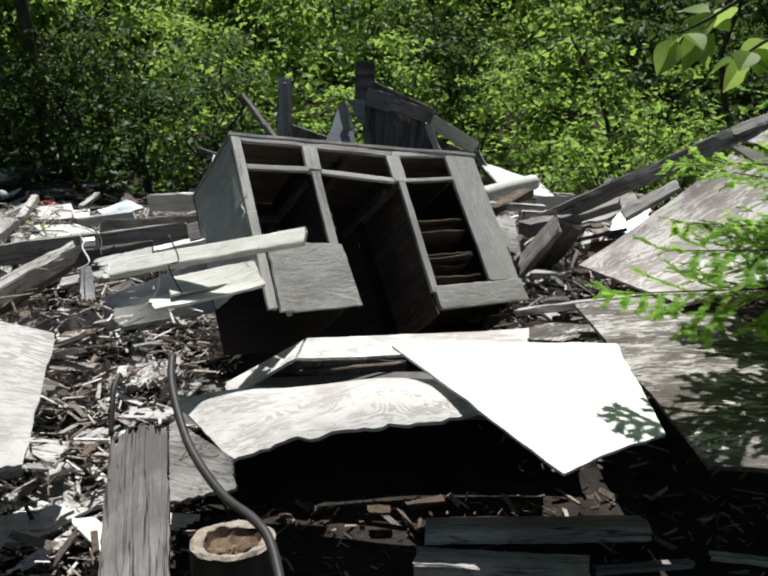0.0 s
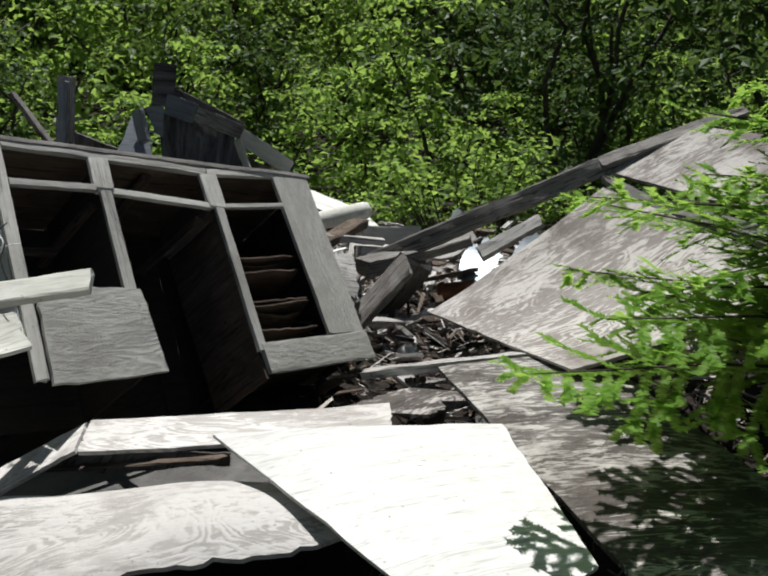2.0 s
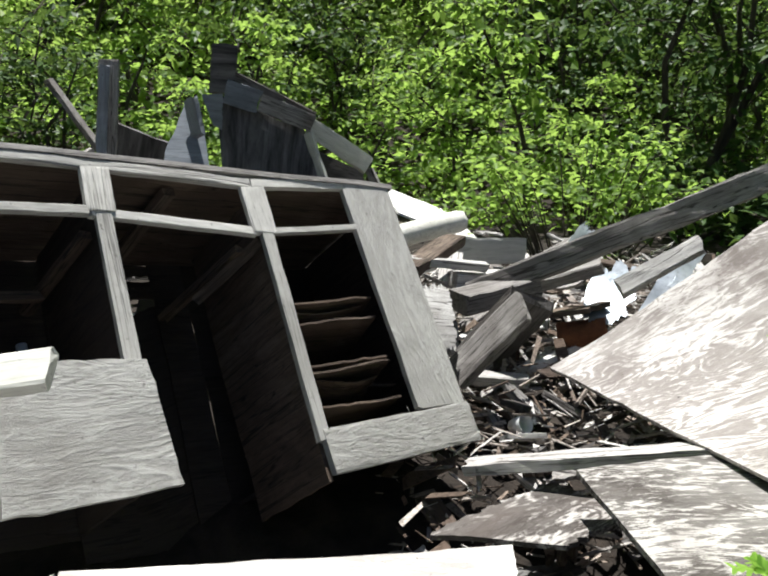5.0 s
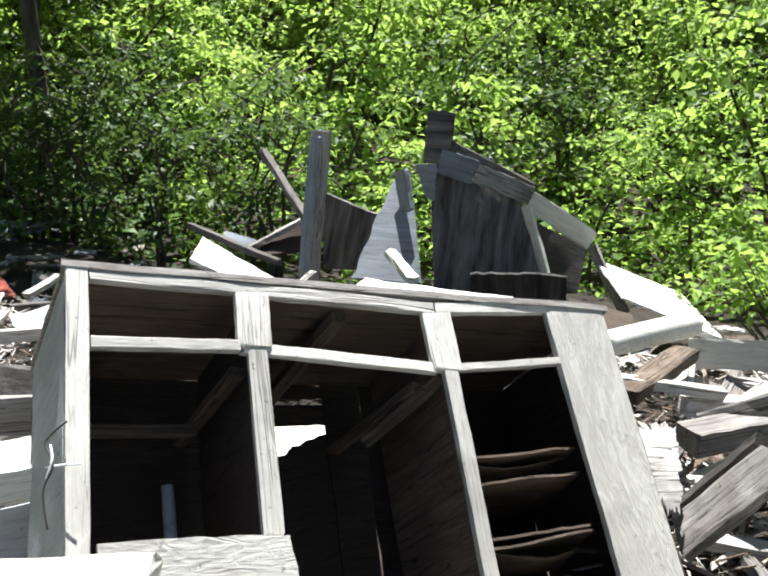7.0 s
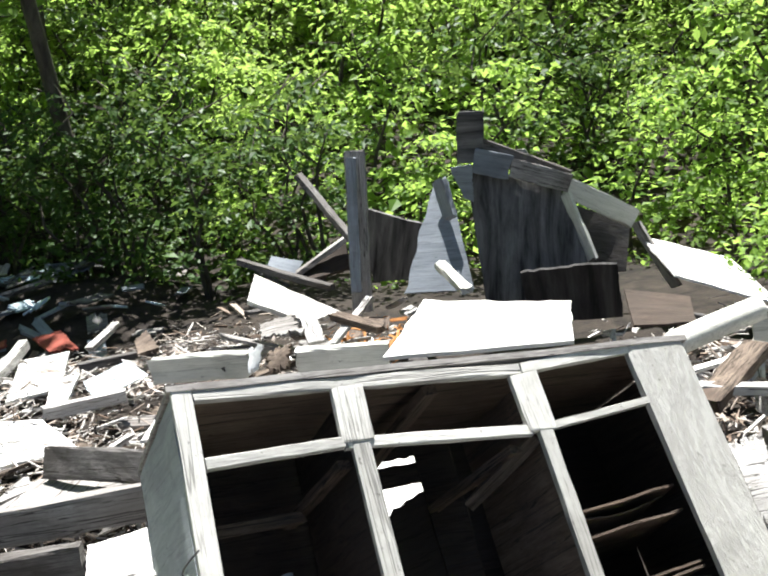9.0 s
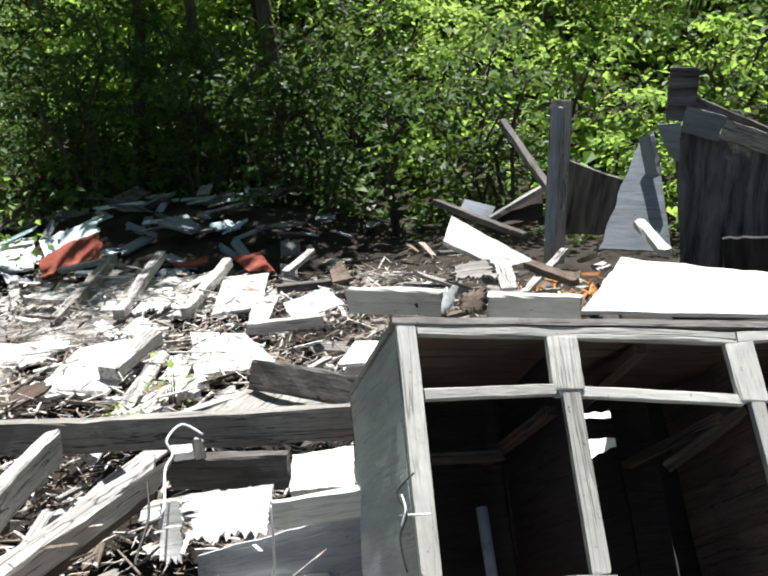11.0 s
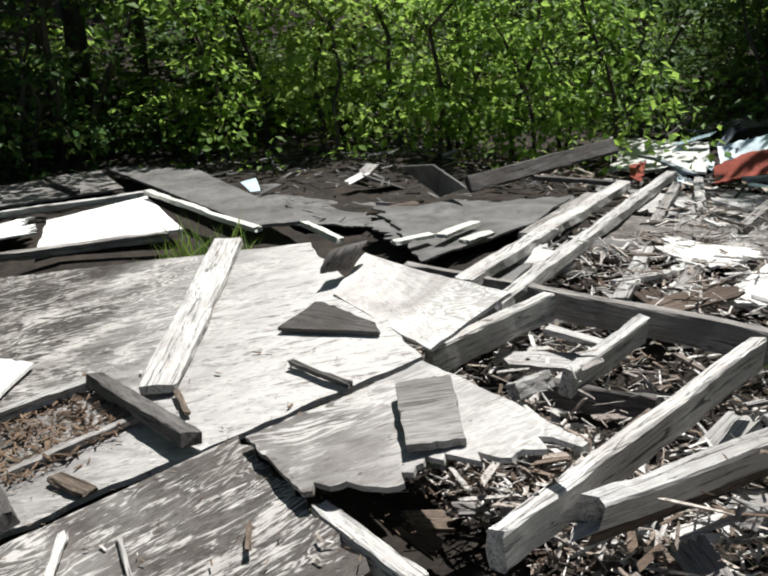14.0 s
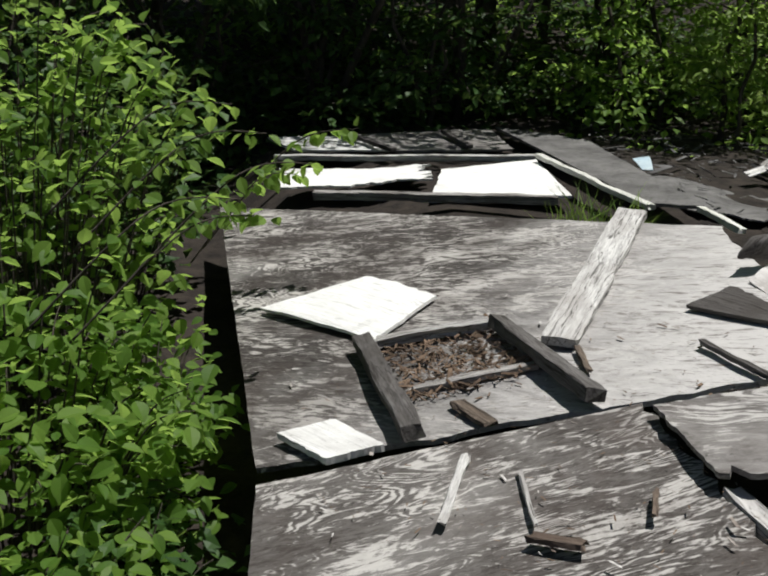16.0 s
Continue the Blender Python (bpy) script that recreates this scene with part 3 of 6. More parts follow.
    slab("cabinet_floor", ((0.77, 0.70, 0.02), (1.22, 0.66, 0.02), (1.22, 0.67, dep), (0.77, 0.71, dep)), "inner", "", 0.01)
    def runner(a, b, w, th, mat, label=""):
        """A rail inside the cabinet between two points of its own frame."""
        m, length = frame_of(a, b)
        ob = part("runner", timber_mesh(length, w, th, rnd_next(), 0.003, 0.01), mat, root, label)
        ob.matrix_local = m

    for q, w, mat in ((0.328, 0.010, "brown"), (0.382, 0.026, "rot"), (0.492, 0.014, "brown"), (0.512, 0.030, "rot"), (0.600, 0.020, "brown")):
        slab("shelf", ((0.77, q + 0.012, 0.03), (1.05, q - 0.012, 0.03), (1.15, q, dep * 0.8), (0.77, q + 0.015, dep * 0.8)), mat, "warped delaminated shelf", 0.005, 0.04, "ab", wave=w)
    for q, dz in ((0.345, 0.03), (0.398, 0.06), (0.53, 0.04)):
        slab("peeled_layer", ((0.80, q + 0.006, 0.022 + dz), (1.03, q - 0.012, 0.022 + dz), (1.06, q + 0.01, 0.13 + dz), (0.79, q + 0.028, 0.12 + dz)), "rot", "curled brown plywood layer", 0.002, 0.12, "ab bc da", wave=0.05)
    runner((0.745, 0.175, 0.03), (0.635, 0.255, 0.20), 0.028, 0.02, "rot", "brown drawer runner hanging loose")
    runner((0.55, 0.03, 0.06), (0.49, 0.10, 0.40), 0.035, 0.02, "brown", "brown drawer runner")
    runner((0.70, 0.185, 0.05), (0.66, 0.20, 0.42), 0.03, 0.02, "brown")
    runner((0.32, 0.165, 0.05), (0.30, 0.18, 0.42), 0.03, 0.02, "brown")
    runner((0.05, 0.20, 0.30), (0.30, 0.195, 0.30), 0.025, 0.02, "brown")
    pipe = part("pipe", tube_bm([(0.25, 0.30, 0.34), (0.25, 0.64, 0.31)], 0.013, 10), "plastic", root, "pale plastic drain pipe")
    return root


build_cabinet()


# ---- front: boards and sheets by the stump ----
sheet("white_sheet", "large white-faced plywood sheet lying aslant on broken boards", "white", (-0.051, 3.127, 0.733), (0.742, 3.235, 0.685), (0.725, 2.542, 0.614), (0.398, 2.294, 0.612), th=0.008, bow=0.02, category='plywood sheet')
sheet("warped_sheet", "bowed weathered plywood sheet with a torn front edge", "plylight", (-0.856, 3.258, 0.520), (0.440, 2.930, 0.668), (0.470, 2.690, 0.630), (-0.546, 2.772, 0.470), th=0.012, bow=0.075, jag=0.1, edges='cd', wave=0.02, cells=40, category='plywood sheet')
sheet("split_sheet", "split plywood corner hanging from a bowed sheet", "grey", (-0.836, 3.133, 0.500), (-0.548, 2.787, 0.480), (-0.529, 2.727, 0.400), (-0.733, 2.671, 0.380), th=0.012, jag=0.05, edges='bc', category='plywood sheet')
sheet("arched_sheet", "arched grey plywood strip over the hollow", "plylight", (-0.370, 3.360, 0.705), (0.450, 3.370, 0.715), (0.420, 3.200, 0.685), (-0.390, 3.220, 0.660), th=0.012, jag=0.06, edges='cd', wave=0.01, category='plywood sheet')
sheet("arched_sheet", "bent down end of an arched plywood strip", "plylight", (-0.700, 3.420, 0.520), (-0.374, 3.360, 0.703), (-0.394, 3.240, 0.664), (-0.660, 3.320, 0.500), th=0.012, jag=0.05, edges='cd da', category='plywood sheet')
sheet("peeled_ply", "dark peeled plywood layers under a strip", "dark", (-0.491, 3.341, 0.580), (-0.409, 3.295, 0.660), (-0.003, 3.190, 0.660), (-0.004, 3.193, 0.620), th=0.006, jag=0.15, edges='ab da', wave=0.03, category='plywood layers')
plank("peeled_strip", "thin splintered plywood layer", "rot", (-0.473, 3.288, 0.600), (-0.020, 3.151, 0.660), 0.03, 0.006, category='plywood strip')
sheet("leaning_board", "broad bleached board leaning on the rubble", "plylight", (-1.253, 2.656, 1.001), (-1.032, 2.731, 0.915), (-0.948, 2.191, 0.713), (-1.057, 2.145, 0.729), th=0.02, jag=0.03, edges='cd', category='board')
sheet("upright_plank", "thick weathered plank standing on end with heavy grain", "grey", (-0.607, 1.606, 0.582), (-0.635, 1.926, 0.890), (-0.514, 1.981, 0.937), (-0.457, 1.641, 0.555), th=0.05, jag=0.10, edges='bc', category='plank')
plank("short_plank", "bleached plank end on the soil", "bleached", (0.041, 2.777, 0.220), (0.732, 2.762, 0.220), 0.16, 0.05, roll=-12)
plank("short_plank", "bleached plank end on the soil", "bleached", (0.003, 2.669, 0.170), (0.521, 2.580, 0.170), 0.12, 0.06)
plank("stick", "broken stick on the soil", "bleached", (0.905, 2.688, 0.160), (1.091, 2.634, 0.160), 0.03, 0.02)
plank("stick", "broken lath on the soil", "grey", (0.535, 2.617, 0.160), (0.848, 2.646, 0.160), 0.03, 0.02)
sheet("bark_slab", "small curled bark slab on dark soil", "litter", (-0.161, 3.026, 0.200), (-0.069, 3.021, 0.200), (-0.068, 2.957, 0.200), (-0.150, 2.961, 0.200), th=0.01, jag=0.1, edges='ab cd')
sheet("bark_slab", "small curled bark slab on dark soil", "litter", (-0.035, 3.014, 0.220), (0.108, 3.064, 0.220), (0.117, 2.986, 0.220), (-0.002, 2.929, 0.220), th=0.012, jag=0.2, edges='ab cd', wave=0.02)
cable("hose", "black rubber hose looping over the boards", "rubber", [(-0.618, 2.435, 0.920), (-0.594, 2.318, 0.869), (-0.520, 2.143, 0.783), (-0.416, 1.979, 0.729), (-0.321, 1.859, 0.718), (-0.278, 1.789, 0.699), (-0.246, 1.691, 0.656)], 0.011)
cable("wire", "thin black wire loop in the rubble", "rubber", [(-0.838, 2.660, 0.801), (-0.840, 2.594, 0.771), (-0.831, 2.506, 0.671)], 0.008)
cable("wire", "dark wire hanging over the boards", "rubber", [(-0.791, 3.174, 1.130), (-0.751, 3.119, 1.055), (-0.770, 3.059, 1.042), (-0.732, 3.051, 0.952)], 0.0028)
cable("wire", "dark wire hanging over the boards", "rubber", [(-1.216, 3.673, 1.094), (-1.158, 3.581, 1.059), (-1.127, 3.478, 1.019), (-1.081, 3.498, 1.051)], 0.0028)
# unseen sheet added to keep the sun off the soil under the cabinet
sheet("floor_remnant", "dark sheet added under the cabinet to shade the hollow", "felt", (-0.950, 3.300, 0.400), (0.600, 3.270, 0.420), (0.650, 3.800, 0.440), (-0.950, 3.800, 0.420), th=0.02, jag=0.04, edges='ab cd', category='floor piece')
cable("nail", "long bent nail in the cabinet stile", "plastic", [(-0.608, 3.547, 1.141), (-0.573, 3.539, 1.150), (-0.548, 3.544, 1.151)], 0.0018)
cable("wire", "thin wires hanging from the cabinet stile", "rubber", [(-0.590, 3.591, 1.204), (-0.614, 3.563, 1.177), (-0.591, 3.539, 1.149), (-0.598, 3.517, 1.113), (-0.579, 3.488, 1.065)], 0.0018)
cable("wire", "thin pale wire on the cabinet stile", "plastic", [(-0.607, 3.564, 1.172), (-0.594, 3.543, 1.156), (-0.599, 3.530, 1.129)], 0.002)

# ---- rubble beside the cabinet ----
plank("painted_board", "long white painted board jutting over the rubble", "cream", (-1.060, 3.364, 0.980), (-0.341, 3.303, 1.090), 0.075, 0.026, roll=35, split=0.006, wear=0.003)
sheet("curved_sheet", "curved cream panel with a blue lower lip", "cream", (-0.917, 3.280, 0.885), (-0.551, 3.437, 0.970), (-0.502, 3.377, 0.907), (-0.866, 3.178, 0.873), th=0.012, bow=-0.015, category='panel')
sheet("cream_sheet", "pale panel standing in the rubble", "cream", (-0.846, 3.370, 0.948), (-0.560, 3.492, 0.979), (-0.526, 3.432, 0.924), (-0.838, 3.249, 0.903), th=0.012, jag=0.05, edges='da', category='panel')
plank("rotten_board", "broken dark board end", "dark", (-1.565, 4.804, 0.920), (-0.831, 4.479, 0.980), 0.1, 0.03, roll=70)
plank("grey_board", "grey board end by the cabinet", "grey", (-1.219, 4.405, 0.900), (-0.845, 4.549, 0.970), 0.09, 0.025, roll=60)
plank("pale_board", "bleached board end in the rubble", "bleached", (-1.506, 4.037, 0.800), (-1.263, 4.067, 0.840), 0.07, 0.025, roll=20)
plank("pale_board", "bleached board end in the rubble", "bleached", (-1.359, 4.481, 0.880), (-1.132, 4.527, 0.900), 0.07, 0.025, roll=20)
plank("pale_board", "bleached board end in the rubble", "bleached", (-1.883, 4.315, 0.800), (-2.128, 5.142, 0.860), 0.05, 0.03, roll=40)
plank("pale_board", "bleached board end in the rubble", "bleached", (-1.768, 4.103, 0.750), (-1.649, 4.842, 0.840), 0.05, 0.03, roll=40)
sheet("broken_sheet", "broken sheet piece in the rubble", "grey", (-1.536, 4.512, 0.650), (-1.285, 4.344, 0.750), (-1.142, 4.142, 0.720), (-1.259, 4.030, 0.550), th=0.015, jag=0.1, edges='bc cd', category='board piece')
sheet("pale_sheet", "pale broken board on rubble", "bleached", (-1.305, 3.728, 0.520), (-0.932, 3.748, 0.550), (-0.895, 3.585, 0.500), (-1.236, 3.585, 0.450), th=0.02, jag=0.15, edges='ab cd da', wave=0.03, category='board piece')
plank("timber_block", "square brown timber block", "litter", (-1.427, 3.720, 0.620), (-1.280, 3.778, 0.620), 0.07, 0.07, category='timber block')
plank("pale_block", "pale short timber offcut", "bleached", (-1.343, 3.420, 0.450), (-1.203, 3.492, 0.480), 0.07, 0.05, category='timber block')
plank("rotten_post", "rotten post stub between boards", "rot", (-1.251, 3.334, 0.420), (-1.325, 3.175, 0.220), 0.09, 0.06, category='post stub')

# ---- right: leaning roof sheets ----
sheet("roof_sheet", "large weathered plywood roof sheet leaning on rubble", "roofply", (0.800, 4.390, 0.735), (1.476, 4.337, 1.236), (1.850, 3.350, 1.020), (1.020, 3.450, 0.760), th=0.014, bow=-0.03, jag=0.02, edges='cd', cells=18, category='plywood sheet')
sheet("roof_sheet", "weathered plywood roof sheet above the fir", "roofply", (1.550, 4.500, 1.280), (1.930, 4.450, 1.470), (2.700, 3.600, 1.350), (2.050, 3.550, 1.120), th=0.014, jag=0.02, edges='da', category='plywood sheet')
sheet("roof_sheet", "stained plywood sheet beneath the fir", "ply", (0.660, 3.680, 0.722), (1.200, 3.700, 0.745), (1.350, 2.200, 0.580), (0.780, 2.350, 0.600), th=0.014, bow=0.02, category='plywood sheet')
sheet("dark_felt", "dark roofing felt folded in the gap between sheets", "felt", (1.460, 4.360, 1.250), (1.500, 4.450, 1.270), (1.950, 3.500, 1.090), (1.860, 3.380, 1.040), th=0.02, jag=0.1, edges='ab bc cd', wave=0.05, category='roofing felt')
plank("rafter", "long weathered rafter propped on the sheets", "grey", (0.646, 4.830, 0.860), (1.540, 4.500, 1.300), 0.08, 0.045, roll=75)
plank("rafter", "pale edged rafter end", "grey", (1.530, 4.500, 1.310), (2.150, 4.480, 1.530), 0.055, 0.04, roll=40)
plank("rafter", "grey rafter lying across the rubble", "grey", (0.678, 4.879, 0.840), (1.082, 4.782, 0.980), 0.09, 0.05, roll=30)
plank("lower_rafter", "bleached rafter under the sheet edge", "bleached", (1.022, 4.466, 0.950), (1.287, 4.505, 1.080), 0.06, 0.04, roll=50, category='rafter')
plank("dark_plank", "dark plank leaning in the gap", "dark", (0.629, 4.678, 0.660), (0.776, 4.501, 0.920), 0.16, 0.03, roll=-38)
plank("pale_plank", "bleached plank lying across the sheets", "bleached", (0.463, 3.918, 0.635), (1.093, 3.701, 0.750), 0.085, 0.03, roll=-8)
sheet("torn_flashing", "torn blue grey metal flashing", "metal", (1.101, 4.959, 0.933), (1.343, 4.980, 0.958), (1.124, 4.646, 0.763), (0.991, 4.703, 0.801), th=0.002, jag=0.35, edges='ab bc cd', wave=0.08)
sheet("torn_flashing", "torn blue grey metal strip along the sheet edge", "metal", (1.372, 4.914, 0.966), (1.569, 4.996, 0.987), (1.169, 4.627, 0.759), (1.125, 4.648, 0.772), th=0.002, jag=0.1, edges='ab', wave=0.04)
sheet("plastic_film", "crumpled pale grey film caught on a rafter", "metal", (0.996, 4.980, 0.976), (1.097, 4.911, 1.067), (1.121, 4.846, 1.032), (1.017, 4.860, 0.918), th=0.003, wave=0.12, jag=0.15, edges='ab bc cd da')
sheet("broken_board", "broken pale board flake in the rubble", "bleached", (0.982, 4.993, 0.903), (1.194, 5.034, 0.938), (1.022, 4.919, 0.861), (0.884, 4.956, 0.833), th=0.015, jag=0.15, edges='ab cd', wave=0.03, category='board piece')
sheet("rubble_board", "splintered pale boards heaped by the cabinet", "bleached", (0.511, 4.781, 0.860), (0.608, 4.816, 0.880), (0.586, 4.659, 0.720), (0.539, 4.672, 0.700), th=0.02, jag=0.2, edges='ab bc cd', wave=0.05, category='board piece')
sheet("torn_sheet", "torn plywood corner by the white sheet", "ply", (0.323, 3.638, 0.600), (0.658, 3.870, 0.620), (0.839, 3.664, 0.620), (0.612, 3.553, 0.600), th=0.012, jag=0.12, edges='ab bc cd', wave=0.02, category='plywood sheet')

# ---- gable end behind ----
sheet("gable_wall", "dark stained wall panel of the fallen gable", "char", (-0.329, 7.300, 1.482), (0.169, 7.300, 1.291), (0.315, 7.100, 0.731), (-0.280, 7.100, 0.658), th=0.03, jag=0.02, edges='cd', category='wall panel')
plank("fascia_board", "blue grey fascia board on the gable", "blue", (-0.276, 7.260, 1.503), (-0.082, 7.260, 1.444), 0.13, 0.025, roll=90)
plank("fascia_board", "grey fascia board on the gable", "grey", (-0.092, 7.260, 1.443), (0.211, 7.260, 1.325), 0.1, 0.025, roll=90)
plank("verge_board", "dark roof verge board", "dark", (-0.331, 7.300, 1.645), (0.223, 7.300, 1.361), 0.05, 0.05, roll=90)
plank("post_stub", "dark square timber stub standing on the gable", "char", (-0.291, 7.320, 1.482), (-0.270, 7.320, 1.773), 0.15, 0.1, split=0.03)
sheet("torn_batten", "pale batten behind the verge", "bleached", (-0.058, 7.500, 1.519), (-0.004, 7.500, 1.519), (0.052, 7.500, 1.427), (-0.002, 7.500, 1.426), th=0.02, category='batten')
plank("window_board", "pale window head board of the gable", "cream", (0.194, 7.280, 1.303), (0.547, 7.450, 1.073), 0.11, 0.035, roll=90)
plank("window_board", "pale window side board of the gable", "cream", (0.187, 7.270, 1.272), (0.292, 7.200, 0.920), 0.055, 0.03, roll=90)
plank("window_board", "grey window side board of the gable", "grey", (0.548, 7.450, 1.052), (0.723, 7.300, 0.706), 0.055, 0.03, roll=90)
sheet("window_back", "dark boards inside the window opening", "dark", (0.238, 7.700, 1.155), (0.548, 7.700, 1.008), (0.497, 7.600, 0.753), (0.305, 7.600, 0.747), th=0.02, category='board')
sheet("dark_sheet", "dark streaked wall panel leaning before the gable", "shadepanel", (-0.087, 6.740, 1.002), (0.381, 6.740, 0.997), (0.399, 6.840, 0.697), (-0.060, 6.840, 0.696), th=0.02, jag=0.05, edges='ab', bow=0.02, category='wall panel')
sheet("white_sheet", "white plywood sheet lying behind the cabinet", "white", (-0.458, 5.900, 1.083), (0.127, 5.900, 1.023), (0.096, 4.950, 1.126), (-0.487, 4.950, 1.123), th=0.012, jag=0.04, edges='ab', category='plywood sheet')
sheet("blue_sheet", "blue grey panel leaning on the gable", "blue", (-0.468, 6.900, 1.445), (-0.389, 6.900, 1.452), (-0.295, 6.600, 0.947), (-0.641, 6.500, 0.982), th=0.015, jag=0.02, edges='bc', category='panel')
sheet("blue_board", "short blue grey board on the gable", "blue", (-0.403, 7.200, 1.485), (-0.277, 7.200, 1.494), (-0.290, 7.200, 1.286), (-0.340, 7.200, 1.315), th=0.02, category='board')
plank("blue_batten", "blue grey batten leaning beside the gable", "blue", (-0.428, 6.800, 1.465), (-0.381, 6.750, 1.279), 0.09, 0.03, roll=90, category='batten')
plank("standing_post", "tall split grey post standing in the rubble", "grey", (-0.845, 6.600, 0.882), (-0.822, 6.800, 1.657), 0.1, 0.04, roll=0)
plank("nailed_board", "blue grey board nailed to a post", "blue", (-0.852, 6.550, 1.003), (-0.830, 6.720, 1.628), 0.05, 0.02, roll=10, category='board')
plank("leaning_stick", "weathered stick leaning over the heap", "grey", (-1.167, 7.000, 1.555), (-0.900, 6.853, 1.204), 0.05, 0.03)
sheet("grey_sheet", "dull grey panel leaning in the heap", "char", (-0.878, 7.080, 1.352), (-0.531, 7.080, 1.217), (-0.600, 7.160, 0.919), (-0.873, 7.160, 0.928), th=0.02, category='panel')
sheet("brown_sheet", "brown panel edge in the heap", "inner", (-1.252, 7.000, 1.041), (-0.980, 7.100, 1.182), (-0.959, 7.000, 1.041), (-1.165, 6.900, 1.017), th=0.02, category='panel')
plank("edge_board", "weathered panel edge board", "grey", (-1.240, 6.950, 1.042), (-0.965, 7.050, 1.195), 0.05, 0.03, category='board')
sheet("blue_scrap", "blue grey scrap of board", "blue", (-1.460, 7.300, 1.105), (-1.278, 7.300, 1.054), (-1.303, 7.200, 0.991), (-1.466, 7.200, 1.067), th=0.02, category='board piece')
sheet("pale_board_wide", "wide pale board lying on the heap", "bleached", (-1.262, 6.300, 1.184), (-0.839, 6.100, 1.017), (-0.943, 5.900, 1.031), (-1.222, 6.000, 1.126), th=0.02, jag=0.03, edges='bc', category='board')
plank("dark_lath", "dark lath on the heap", "dark", (-1.432, 6.600, 1.201), (-0.954, 6.500, 1.042), 0.05, 0.03, category='lath')
plank("pale_stick", "bleached stick leaning on the heap", "bleached", (-0.706, 6.100, 1.069), (-0.813, 5.700, 0.976), 0.035, 0.02, category='stick')
plank("pale_stick", "short bleached lath on the heap", "bleached", (-0.941, 5.900, 1.054), (-0.866, 5.700, 0.993), 0.07, 0.02, category='stick')
plank("dark_lath", "dark lath on the heap", "rot", (-0.837, 5.900, 1.050), (-0.621, 5.800, 0.997), 0.06, 0.03, category='lath')
plank("sloping_stick", "bleached split stick before the blue panel", "cream", (-0.444, 6.500, 1.114), (-0.309, 6.300, 1.014), 0.06, 0.03, category='stick')
plank("painted_beam", "cream painted beam lying level behind the cabinet", "cream", (-1.536, 5.630, 0.958), (-1.127, 5.650, 0.943), 0.105, 0.05, roll=90)
plank("painted_beam", "cream painted beam piece behind the cabinet", "cream", (-0.951, 5.650, 0.939), (-0.584, 5.670, 0.925), 0.105, 0.05, roll=90)
sheet("rag", "dark crumpled rag hanging between two beams", "rot", (-1.034, 5.500, 1.058), (-0.899, 5.500, 1.064), (-0.885, 5.400, 0.959), (-1.006, 5.400, 0.971), th=0.02, wave=0.12, jag=0.25, edges='ab bc cd da')
sheet("plastic_scrap", "white plastic scrap on the beam", "plastic", (-1.088, 5.550, 1.046), (-1.019, 5.500, 1.067), (-1.044, 5.500, 0.951), (-1.079, 5.500, 0.942), th=0.004, wave=0.06, jag=0.2, edges='ab cd')
sheet("grey_scrap", "grey sheet scraps under the heap", "grey", (-1.126, 5.800, 1.053), (-0.983, 5.900, 1.055), (-0.900, 5.700, 1.011), (-1.064, 5.600, 1.022), th=0.012, wave=0.05, jag=0.2, edges='ab bc cd', category='board piece')
cable("pole", "smooth grey white painted pole lying behind the cabinet", "cream", [(0.430, 5.385, 0.958), (0.590, 5.498, 0.978), (0.760, 5.618, 0.996)], 0.047)
sheet("white_roof", "white sheet lying on the slope behind the gable", "white", (0.574, 7.500, 0.970), (1.059, 7.600, 0.780), (1.135, 6.800, 0.687), (0.658, 6.900, 0.867), th=0.012, category='plywood sheet')
sheet("stained_sheet", "brown stained sheet under the gable", "inner", (0.357, 6.300, 0.960), (0.655, 6.400, 0.872), (0.609, 6.000, 0.864), (0.353, 5.900, 0.898), th=0.012, category='sheet')
plank("ochre_board", "ochre stained board end", "cream", (0.819, 6.000, 0.799), (1.144, 6.000, 0.801), 0.12, 0.03, roll=80)
plank("dark_batten", "dark rail among the rubble", "dark", (0.471, 6.200, 0.869), (0.704, 6.200, 0.814), 0.04, 0.03, category='rail')
plank("rubble_plank", "bleached split plank in the rubble", "bleached", (0.428, 4.900, 0.969), (0.720, 4.900, 0.939), 0.05, 0.03)
plank("rubble_plank", "rotten split plank in the rubble", "rot", (0.425, 4.800, 0.947), (0.661, 5.200, 0.986), 0.09, 0.04)
plank("rubble_plank", "rotten split timber in the rubble", "grey", (0.583, 4.700, 0.862), (0.854, 4.800, 0.898), 0.12, 0.07)
plank("rubble_plank", "grey split timber in the rubble", "bleached", (0.601, 4.900, 0.898), (0.909, 5.000, 0.883), 0.07, 0.05)
sheet("rubble_flake", "splintered bleached flake by the cabinet", "bleached", (0.418, 4.450, 0.998), (0.547, 4.600, 0.977), (0.519, 4.300, 0.785), (0.450, 4.250, 0.825), th=0.02, jag=0.25, edges='ab bc cd', wave=0.04, category='board piece')
plank("rubble_plank", "grey plank leaning out of the gap", "grey", (0.519, 4.379, 0.720), (0.694, 4.287, 0.950), 0.12, 0.03, roll=40)
plank("rubble_plank", "bleached short plank in the gap", "bleached", (0.593, 4.493, 0.680), (0.751, 4.434, 0.680), 0.07, 0.03)
sheet("white_scrap", "white scrap lying behind the open cabinet", "white", (-0.915, 5.600, 0.617), (-0.423, 5.600, 0.641), (-0.351, 4.950, 0.555), (-0.725, 4.950, 0.532), th=0.01, category='board piece')

